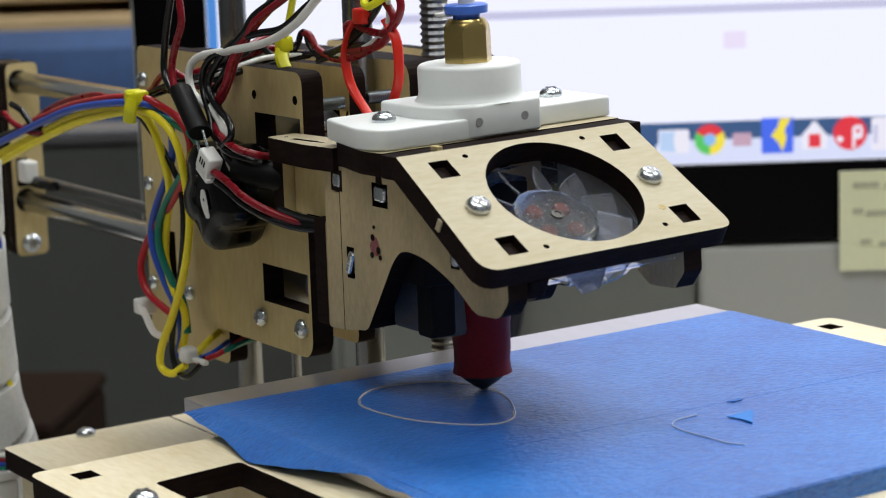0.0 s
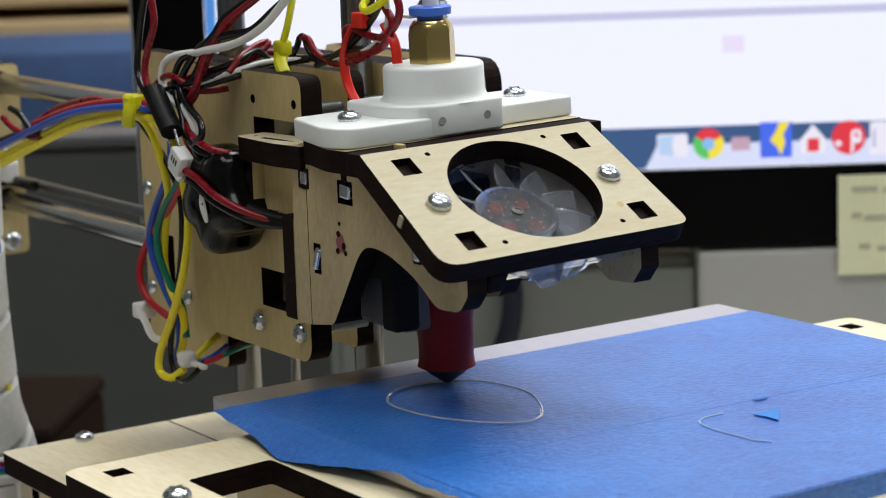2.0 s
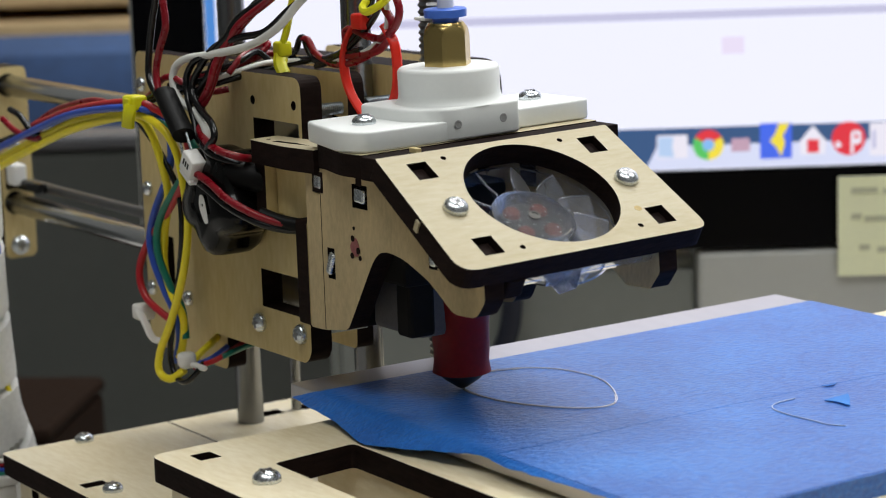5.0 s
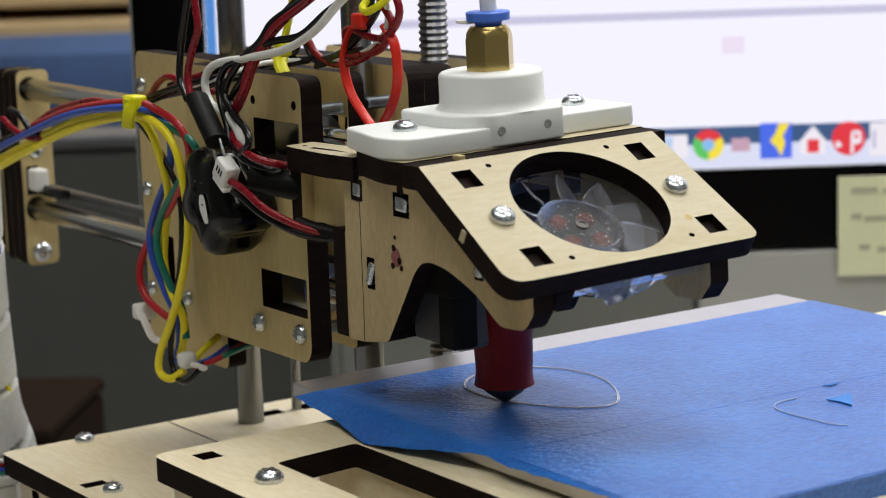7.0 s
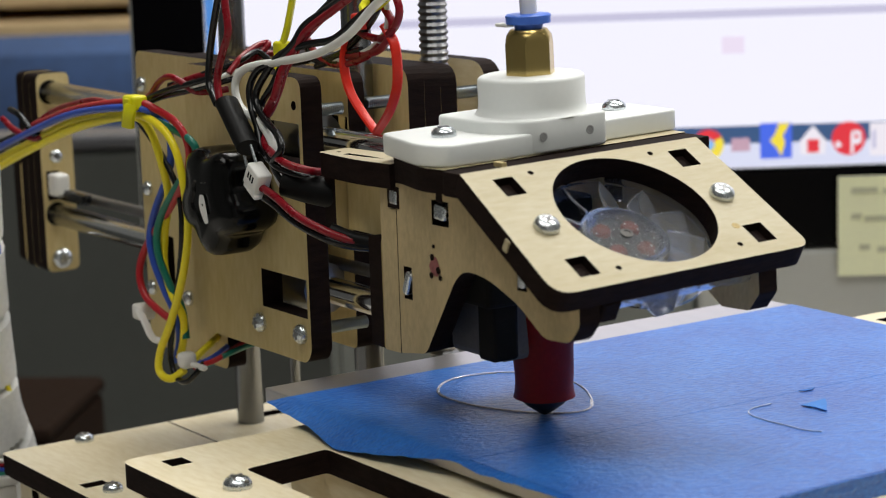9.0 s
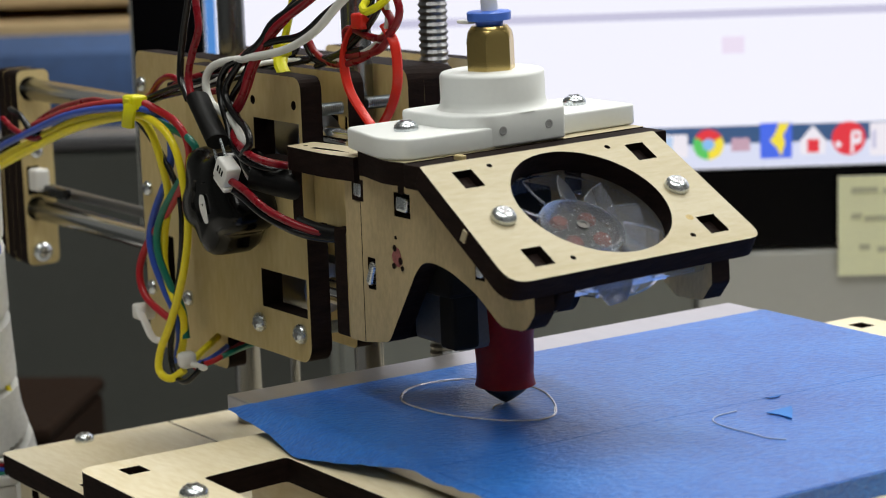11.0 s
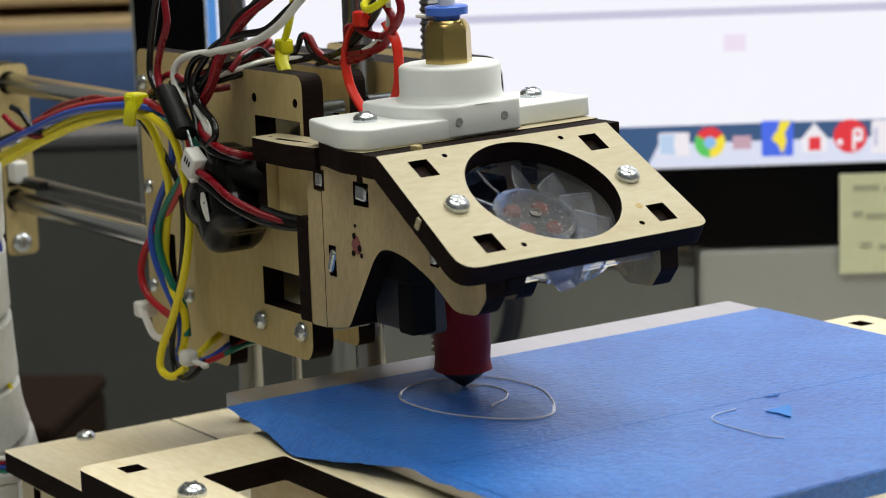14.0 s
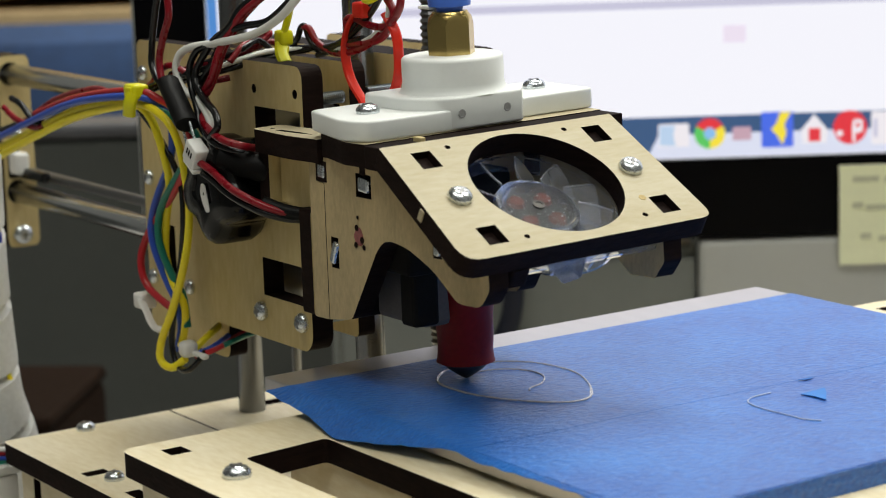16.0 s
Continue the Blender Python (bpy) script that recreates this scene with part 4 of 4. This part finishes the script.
    cable([(-103.5, -28.0, 65.6), (-90.6, -25.0, 69.0), (-83.7, -19.0, 72.0), (-86.1, -12.0, 73.9), (-84.5, -9.0, 70.9), (-83.9, -7.0, 69.1)], 0.8, W_BLACK, f)
    cable([(-85.3, -4.0, 70.4), (-80.4, -4.0, 74.1), (-78.5, -4.0, 76.8), (-76.3, -4.0, 77.2), (-74.6, -4.0, 74.4), (-70.7, -4.0, 71.9), (-60.0, -4.0, 72.0)], 0.8, W_BLACK, f)
    cable([(-76.8, -4.0, 77.1), (-74.1, -4.0, 76.7), (-70.6, -4.0, 73.6), (-62.7, -4.0, 71.5), (-54.8, -4.0, 72.3), (-47.0, -4.0, 74.4), (-41.2, -4.0, 77.4)], 0.85, W_RED, f)
    cable([(-56.4, -4.0, 77.9), (-56.3, -4.0, 79.9), (-52.9, -4.0, 80.5), (-46.6, -4.0, 79.2), (-40.1, -4.0, 79.0), (-34.6, -4.0, 81.7), (-32.1, -4.0, 85.7), (-34.0, -4.0, 90.0)], 0.95, W_RED, f)
    cable([(-58.3, -4.0, 73.7), (-49.5, -4.0, 74.5), (-41.3, -4.0, 76.3), (-37.1, -4.0, 79.4), (-35.4, -4.0, 82.9), (-38.6, -4.0, 86.2), (-40.9, -4.0, 89.3)], 0.95, W_RED, f)
    cable([(-70.8, -4.0, 70.5), (-62.6, -4.0, 72.6), (-56.6, -4.0, 75.4), (-53.8, -4.0, 78.0), (-46.3, -4.0, 83.8), (-42.8, -4.0, 89.9)], 0.8, W_BLACK, f)
    cable([(-86.9, -14.0, 72.8), (-87.6, -10.0, 73.6), (-87.3, -8.0, 75.2), (-88.7, -8.0, 75.7), (-87.4, -12.0, 74.9), (-84.0, -18.0, 72.8), (-82.9, -22.0, 69.5)], 0.8, W_RED, f)


def head_cables(h):
    cable([(-84.4, -31.0, 89.9), (-86.1, -31.0, 86.4), (-88.6, -31.0, 80.7), (-91.0, -31.0, 73.5), (-90.7, -31.5, 67.9), (-85.5, -32.5, 63.8)], 0.9, W_BLACK, h)
    cable([(-80.0, -32.0, 90.2), (-79.5, -32.0, 86.7), (-79.0, -32.0, 81.2), (-82.7, -32.0, 75.5), (-85.5, -32.0, 69.7), (-83.7, -32.5, 64.2)], 0.95, W_RED, h)
    cable([(-27.4, -20.0, 91.2), (-34.0, -20.0, 87.7), (-40.9, -22.0, 81.8), (-51.2, -24.0, 77.3), (-64.6, -27.0, 74.7), (-76.5, -29.0, 72.7), (-80.4, -30.0, 68.7), (-78.0, -30.0, 63.3), (-68.4, -30.0, 59.9), (-61.8, -31.0, 55.9), (-61.7, -31.0, 51.7), (-60.0, -31.0, 48.7), (-56.7, -31.0, 45.6)], 1.0, W_WHITE, h)
    cable([(-41.4, -20.0, 90.7), (-49.7, -20.0, 87.1), (-57.1, -23.0, 82.2), (-61.6, -25.0, 76.8), (-63.5, -27.0, 72.1), (-65.4, -28.0, 66.5), (-69.2, -28.5, 62.2), (-69.5, -29.5, 58.6), (-62.3, -32.0, 55.1), (-53.1, -33.0, 52.8), (-48.5, -30.0, 51.3), (-49.7, -26.0, 50.3)], 0.95, W_RED, h)
    cable([(-44.1, -20.0, 90.6), (-52.9, -20.0, 87.0), (-58.4, -23.0, 83.2), (-60.8, -25.0, 78.9), (-65.5, -27.0, 75.0), (-71.6, -28.5, 72.5), (-75.2, -29.0, 68.0), (-73.7, -29.5, 63.3), (-68.4, -31.0, 59.0), (-65.2, -32.0, 54.8), (-56.9, -33.0, 51.6), (-52.0, -30.0, 49.6), (-50.9, -26.0, 48.7)], 0.9, W_BLACK, h)
    cable([(-29.4, -18.0, 91.0), (-41.4, -18.0, 86.0), (-50.3, -20.0, 80.4), (-57.4, -23.0, 78.9), (-64.3, -26.0, 76.6), (-68.8, -28.0, 71.8), (-72.5, -29.0, 66.1), (-67.1, -30.0, 61.6), (-57.4, -32.0, 58.8), (-54.5, -33.0, 55.6), (-58.5, -33.0, 52.2), (-56.3, -32.0, 48.3), (-53.3, -31.0, 46.0)], 0.9, W_BLACK, h)
    cable([(-51.5, -18.0, 90.2), (-58.0, -20.0, 85.1), (-63.2, -22.0, 80.6), (-65.5, -25.0, 74.5), (-67.8, -27.0, 69.0), (-71.7, -28.0, 64.0), (-66.8, -29.0, 60.3)], 0.85, W_BLACK, h)
    cable([(-49.2, -17.0, 90.2), (-57.7, -19.0, 84.3), (-62.9, -21.0, 79.5), (-66.0, -24.0, 73.0), (-66.3, -26.0, 68.0), (-67.8, -28.0, 62.8), (-72.0, -29.0, 59.8)], 0.9, W_RED, h)
    cable([(-61.8, -35.0, 46.7), (-54.6, -35.0, 45.0), (-44.7, -35.0, 41.6), (-36.5, -32.0, 38.6), (-33.0, -27.5, 36.6), (-29.8, -22.5, 36.0)], 0.95, W_RED, h)
    cable([(-65.8, -34.0, 44.9), (-57.7, -34.0, 43.0), (-47.2, -34.0, 39.7), (-37.0, -32.0, 37.0), (-33.4, -27.2, 35.2), (-29.8, -22.5, 34.8)], 0.95, W_BLACK, h)


def strap(parent, pts, r, material, label=""):
    return part("cable_tie", tube(pts, r, n=8, flat=0.5), material, parent, label, smooth=True)


def loom():
    w = thing("cable_loom", "loom of coloured wires tied along the printer frame", "cables")
    fixed_cables(w)
    t = part("cable_tie", soft(box(-114.0, -107.8, -36.6, -32.0, 59.4, 63.2, 0), 0.9), TIE_YELLOW, w, "yellow nylon cable tie", smooth=True)
    part("tie_head", box(-111.6, -108.8, -37.2, -36.2, 60.6, 62.6, 0.3), TIE_YELLOW, t)
    strap(w, [(-108.6, -36.4, 61.0), (-109.0, -37.2, 58.5), (-110.6, -36.8, 55.3)], 1.7, TIE_YELLOW)
    strap(w, [(-69.6, -10.0, 90.0), (-71.8, -11.0, 81.2), (-73.3, -12.0, 76.1)], 1.8, TIE_YELLOW, "yellow nylon cable tie")
    part("tie_head", soft(box(-75.6, -71.6, -13.6, -10, 73.4, 77.2, 0), 0.8), TIE_YELLOW, w, smooth=True)
    strap(w, [(-73.3, -12.4, 73.8), (-71.8, -13.6, 71.8), (-70.2, -13.6, 69.6)], 1.8, TIE_YELLOW)
    strap(w, [(-46.9, -4.0, 83.3), (-52.0, -4.4, 80.9), (-55.7, -4.6, 76.0), (-56.6, -4.6, 71.0), (-54.8, -4.4, 65.6), (-49.9, -4.0, 60.5), (-44.3, -4.0, 56.6)], 1.25, TIE_RED, "bright red looped cable tie")
    strap(w, [(-44.1, -4.0, 56.3), (-39.1, -3.6, 61.3), (-35.6, -3.4, 67.1), (-34.8, -3.4, 72.7), (-35.5, -3.6, 78.0), (-39.0, -4.0, 82.3)], 1.25, TIE_RED)
    part("tie_head", soft(box(-50.4, -45.6, -6.4, -3.0, 80.8, 84.6, 0), 0.7), TIE_RED, w, smooth=True)
    part("cable_tie", tube([(-44.0, -6.5, 86.6), (-40.6, -7.6, 85.4), (-36.6, -6, 87.4), (-36.2, -3, 90), (-40.0, -1, 91), (-44.2, -3, 89)], 0.95, n=8, closed=True), TIE_YELLOW, w, smooth=True)
    part("plug", soft(box(-110.0, -105.8, -27.4, -22.8, -9.0, -4.6, 0), 1.4), NYLON, w, "small white nylon plug", smooth=True)
    part("plug_tail", soft(box(-105.9, -99.0, -25.4, -23.6, -8.4, -7.0, 0), 0.6), NYLON, w, smooth=True)
    strap(w, [(-132.5, -24, 3.2), (-129.0, -27.5, 3.6), (-125.6, -27.8, 0.6), (-122.4, -27, -3.4), (-121.4, -22, -4.4)], 1.2, NYLON, "white nylon cable tie")
    part("tie_head", soft(box(-132.6, -127.4, -28.4, -23.6, 0.8, 5.0, 0), 0.8), NYLON, w, smooth=True)
    return w


def head_wiring(h):
    head_cables(h)
    a, b = Vector((-79.4, -33.0, 64.6)), Vector((-66.3, -35.0, 55.3))
    part("heat_shrink", tube([a, (a + b) / 2, b], 3.1, n=16, flat=0.75), RUBBER, h, "black heat-shrink sleeve", smooth=True)
    for p, q in (((-68.9, -35.0, 54.6), (-67.0, -35.0, 50.1)), ((-65.1, -35.0, 56.1), (-63.0, -35.0, 52.3))):
        part("pin", tube([p, q], 0.35, n=8), ZINC, h)
    bm = soft(box(-2.9, 2.9, -2.0, 2.0, -2.6, 2.9, 0), 0.5)
    join(bm, soft(box(-2.4, 3.6, -1.9, 1.9, -3.5, -2.4, 0), 0.35))
    bm.transform(Matrix.Translation((-0.0626, -0.0350, 0.0484)) @ Matrix.Rotation(radians(32), 4, "Y"))
    plug = part("plug", bm, NYLON, h, "small white wire connector", smooth=True)
    for du in (-1.1, 0, 1.1):
        bm = box(du - 0.25, du + 0.25, -2.12, -2.02, -0.2, 1.4, 0)
        bm.transform(Matrix.Translation((-0.0626, -0.0350, 0.0484)) @ Matrix.Rotation(radians(32), 4, "Y"))
        part("contact_slot", bm, BLACK, plug)
    part("motor_boot", tube([(-56.5, -31.0, 47.9), (-52.0, -27.6, 46.4), (-46.0, -23.2, 45.0)], 3.6, n=20, flat=0.95), RUBBER, h, "black rubber boot over the wire joint", smooth=True)
    part("wire_boot", tube([(-37.5, -31.0, 38.9), (-34.0, -27.5, 37.0), (-31, -24, 36.0)], 1.7, n=12), RUBBER, h, smooth=True)


loom()
head_wiring(HEAD)


def corner_things():
    c = thing("cable_sleeve", "translucent white spiral sleeve round a wire bundle", "cable sleeve")
    pts = [(-178, -52.1, 40), (-178, -52.5, 17), (-178, -52.3, 1), (-178, -51.5, -15), (-178, -50.4, -28.5), (-178, -46.7, -42.4), (-178, -43, -70), (-178, -43, -152)]
    wrap = tube(pts, 7.4, step=24, n=28)
    wrap.verts.ensure_lookup_table()
    axis = smooth_line(pts, 24)
    for i, v in enumerate(wrap.verts):
        mid = Vector(axis[i // 28]) * MM
        turn_at = (i // 28) / 30 + (i % 28) / 28
        if turn_at % 1 < 0.10:
            v.co = mid + (v.co - mid) * 0.80
    part("wrap", wrap, SLEEVE, c, smooth=True)
    line = smooth_line(pts, 10)
    for k, mt in enumerate((W_YELLOW, W_BLUE, W_BRIGHT)):
        turn = [(p.x + 6.3 * math.cos(i * 0.07 + 2.1 * k + 4.2), p.y + 6.3 * math.sin(i * 0.07 + 2.1 * k + 4.2), p.z) for i, p in enumerate(line[:46])]
        part("wire", tube(turn, 0.8, step=2, n=6), mt, c, smooth=True)
    b = thing("white_box", "plain white card box on the desk", "box", -160, -74, -160)
    part("body", box(-5, 3, -30, 20, 0, 114, 1), NYLON, b)
    part("lid", box(-5.4, 3.4, -30.5, 20.4, 114.2, 117, 0.6), NYLON, b)
    r = thing("ribbon_cable", "flat multi-coloured ribbon cable end", "cable", -160, -58.5, -42.9)
    for k, mt in enumerate((W_GREEN, W_BLUE, W_RED, W_WHITE)):
        part("core", tube([(-4, -14, 2 + k * 1.2), (0, -5, 1.2 + k * 1.2), (3, 1.5, 0.7 + k * 1.2)], 0.65, n=6), mt, r)


SLEEVE = mat("milky_spiral_wrap", (0.80, 0.80, 0.78), 0.3, var=0.12, scale=60, trans=0.2, ior=1.2, bump=0.2)
corner_things()

# ---- the bed on its sliding carriage; bed top at z = -1.5 ----
BT = -1.5
FLAP_X = (-44, -36, -21.5, -9.4, 1.6, 21.5, 31, 41, 70, 97)
FLAP_H = (1.5, 2.4, 3.9, 5.8, 4.9, 2.1, 0.8, 1.2, 0.5, 0.5)
RING = [(-9.2, 29.5), (-17.4, 27.4), (-23.3, 21.5), (-25.4, 13.7), (-23.1, 6.0), (-15, -0.6), (-4.3, -1.2), (4.3, 0.7), (11.9, 4.6), (17, 8.8),
        (19.6, 13.5), (18.3, 18), (13, 22.4), (5, 26.8), (-2, 29.2)]


def print_bed():
    b = thing("print_bed", "aluminium print bed covered with blue masking tape on a plywood carriage", "print bed")
    part("bed_plate", box(-49, 96.3, -27.4, 127.4, BT - 3.9, BT - 0.25, 0.4), ALU, b, "bare aluminium bed plate")
    # tape: one covering sheet that hangs over the edges
    bm = bmesh.new()
    nx, ny = 90, 60
    grid = []
    for i in range(nx + 1):
        x = -36.5 + 133.4 * i / nx
        row = []
        hang = float(np.interp(x, FLAP_X, FLAP_H)) + 0.35 * noise.noise(Vector((x * 0.25, 2, 0)))
        for j in range(ny + 1):
            if j < 10:
                s = 1 - j / 10
                y = -27.4 - (0.5 + hang * 1.42) * s
                z = BT - 0.71 * hang * s + 0.3 * s * noise.noise(Vector((x * 0.16, s * 2.5, 5)))
                xx = x + 0.91 * hang * s - 7.5 * s * max(0.0, (-20 - x) / 16.5)
            else:
                y = -27.4 + 154.6 * (j - 10) / (ny - 10)
                z = BT + 0.03 * noise.noise(Vector((x * 0.05, y * 0.05, 0)))
                xx = x + (2.0 * (j - 10) / (ny - 10) if i == 0 else 0)
            row.append(bm.verts.new(Vector((xx, y, z)) * MM))
        grid.append(row)
    edge = []
    for j in range(ny + 1):
        v = grid[nx][j].co / MM
        edge.append(bm.verts.new(Vector((97.0, v.y, v.z - 7.5)) * MM))
    grid.append(edge)
    for i in range(nx + 1):
        for j in range(ny):
            bm.faces.new((grid[i][j], grid[i + 1][j], grid[i + 1][j + 1], grid[i][j + 1]))
    part("tape", bm, TAPE, b, "blue crepe masking tape with a loose curled edge", smooth=True)
    # overlap of the next strip
    part("tape_strip", sheet("z", BT + 0.06, BT + 0.12, [(36.2, -27.2), (96.2, -27.2), (96.2, 127), (40.2, 127), (38.4, 80), (37.0, 40)]), TAPE, b, "overlapping strip of blue masking tape")
    # Narrow darker line: shade at the strip's step put into colour.
    part("tape_seam", sheet("z", BT + 0.125, BT + 0.15, [(36.05, -27.1), (36.2, -27.1), (37.1, 40), (38.45, 80), (40.3, 126.9), (40.0, 126.9), (38.2, 80), (36.9, 40)]), SEAM_SHADE_SCRAP, b, "darker blue line of painted shade along the tape seam")
    ob = part("tape_scrap", sheet("z", BT + 0.32, BT + 0.52, [(48.4, 53.2), (47.6, 61.2), (50.6, 58.8), (55.6, 54.0), (51.5, 54.2)]), SCRAP, b, "torn blue tape scrap")
    part("tape_scrap", sheet("z", BT + 0.3, BT + 0.45, [(38.0, 62.0), (38.2, 64.5), (38.3, 66.6), (39.4, 65.0), (39.2, 62.8)]), SEAM_SHADE_SCRAP, b)
    part("old_trace", tube([(42.4, 49.8, BT + 0.24), (42.9, 43.7, BT + 0.24), (46.0, 40.2, BT + 0.24), (51.7, 39.2, BT + 0.24), (59.8, 39.7, BT + 0.24), (63.4, 39.8, BT + 0.24), (67, 41.8, BT + 0.24)], 0.16, n=6), OLD_FILAMENT, b, "old thin filament trace", smooth=True)
    part("skirt_trace", tube([(x, y, BT + 0.12) for x, y in RING], 0.23, n=10, closed=True), FILAMENT, b, "thin oval filament outline", smooth=True)
    part("skirt_trace", tube([(-2.9 + (x + 2.9) * 0.985, 14 + (y - 14) * 0.978, BT + 0.12) for x, y in RING[2:13]], 0.16, n=8), FILAMENT, b, smooth=True)
    # plywood carriage below
    zt = -6.2
    out = rounded([(-27.5, -76), (110, -76), (110, 155.5), (-27.5, 155.5)], 4)
    holes = [rect(-18.6, -66.6, 5.4, 5.0), rounded([(-3.5, -58), (90, -58), (90, -36.5), (-6, -36.5)], 1.5), rect(-18.6, 147.3, 5.4, 5.0), rounded([(0, -20), (90, -20), (90, 120), (0, 120)], 2)]
    part("carriage_plate", sheet("z", zt - 5.4, zt, out, holes), [PLY_X, BURNT], b, "plywood bed carriage with cut-outs")
    part("carriage_rail", sheet("y", -72.5, -67.5, [(-24, zt - 24), (108, zt - 24), (108, zt - 5.5), (-24, zt - 5.5)]), [PLY_X, BURNT], b)
    part("carriage_rail", sheet("y", -35.5, -31, [(-24, zt - 18), (108, zt - 18), (108, zt - 5.5), (-24, zt - 5.5)], [rect(27, zt - 10, 1.2, 8)]), [PLY_X, BURNT], b)
    part("carriage_rail", sheet("y", 147, 152, [(-24, zt - 24), (108, zt - 24), (108, zt - 5.5), (-24, zt - 5.5)]), [PLY_X, BURNT], b)
    # The floor takes the darker ply as its shade under the bed.
    part("carriage_floor", sheet("z", zt - 34, zt - 29.5, rounded([(-10, -66), (100, -66), (100, -37), (-10, -37)], 1), [rect(16, -50, 18, 11), rect(48, -50, 30, 11)]), [PLY_SMOKE_SHADE, BURNT], b)
    ob = screw(b, (7.5, -66.0, zt), turn=30)
    ob.scale = (1.45, 1.45, 1.45)
    for x, y in ((-22, -30), (-22, 132)):
        part("levelling_screw", threaded("z", (x, y + 1.0, zt), 1.7, 1.4, 0.5), DARK_STEEL, b)
    return b


BED = print_bed()

# ---- motion ----
ARM = [(0.0, -9.2, -29.46), (0.5, -13.39, -28.9), (1.0, -17.44, -27.38), (1.5, -20.86, -24.79), (2.0, -23.34, -21.54), (2.5, -25.01, -17.7),
       (3.0, -25.44, -13.68), (3.5, -24.84, -9.75), (4.0, -23.14, -6.04), (4.6, -19.7, -2.3), (5.25, -15.0, 0.3), (5.9, -9.6, 1.25), (6.5, -4.29, 0.91)]
ARM2 = [(7.0, 0.0, 0.0), (7.5, 4.26, -0.98), (8.0, 8.15, -2.7), (8.5, 11.85, -4.92), (9.0, 15.23, -7.51), (9.5, 18.0, -10.6), (9.9, 16.0, -12.2),
        (10.3, 4.0, -11.6), (10.6, 2.2, -13.2), (11.0, 0.4, -17.7), (11.5, -3.85, -21.58), (12.0, -6.67, -22.78), (12.5, -9.73, -22.96), (13.0, -12.52, -22.34),
        (13.5, -15.28, -20.69), (14.0, -17.13, -18.47), (14.5, -18.19, -15.85), (15.0, -18.47, -13.03), (15.5, -17.63, -10.37), (16.0, -15.93, -8.01)]


def motions():
    rows = ARM + ARM2
    walk(HEAD, [(t, pose(s * MM, 0, 0)) for t, s, b in rows])
    walk(BED, [(t, pose(0, b * MM, 0)) for t, s, b in rows])
    # the inner outline is laid bit by bit: each short bead comes up out of the tape as the nozzle passes
    for t, bead in BEADS:
        start = max(t, 0.3)
        rows = [(0.0, pose(0, 0, -0.0012)), (start - 0.15, pose(0, 0, -0.0012)), (start + 0.05, pose(0, 0, 0)), (16.0, pose(0, 0, 0))]
        walk(bead, rows if start + 0.05 < 16 else rows[:3])


def bead_path():
    """Short beads of the inner outline with the time at which each is laid."""
    pts = [(t, s, -b) for t, s, b in ARM2 if t >= 10.3]
    line = smooth_line([(s, y, t) for t, s, y in pts], 2)
    out = []
    for p, q in zip(line, line[1:]):
        bm = tube([(p.x + 0.8, p.y - 0.6, BT + 0.12), (q.x + 0.8, q.y - 0.6, BT + 0.12)], 0.22, step=2, n=8)
        out.append((q.z, part("filament_bead", bm, FILAMENT, BED, smooth=True)))
    return out


BEADS = bead_path()
motions()
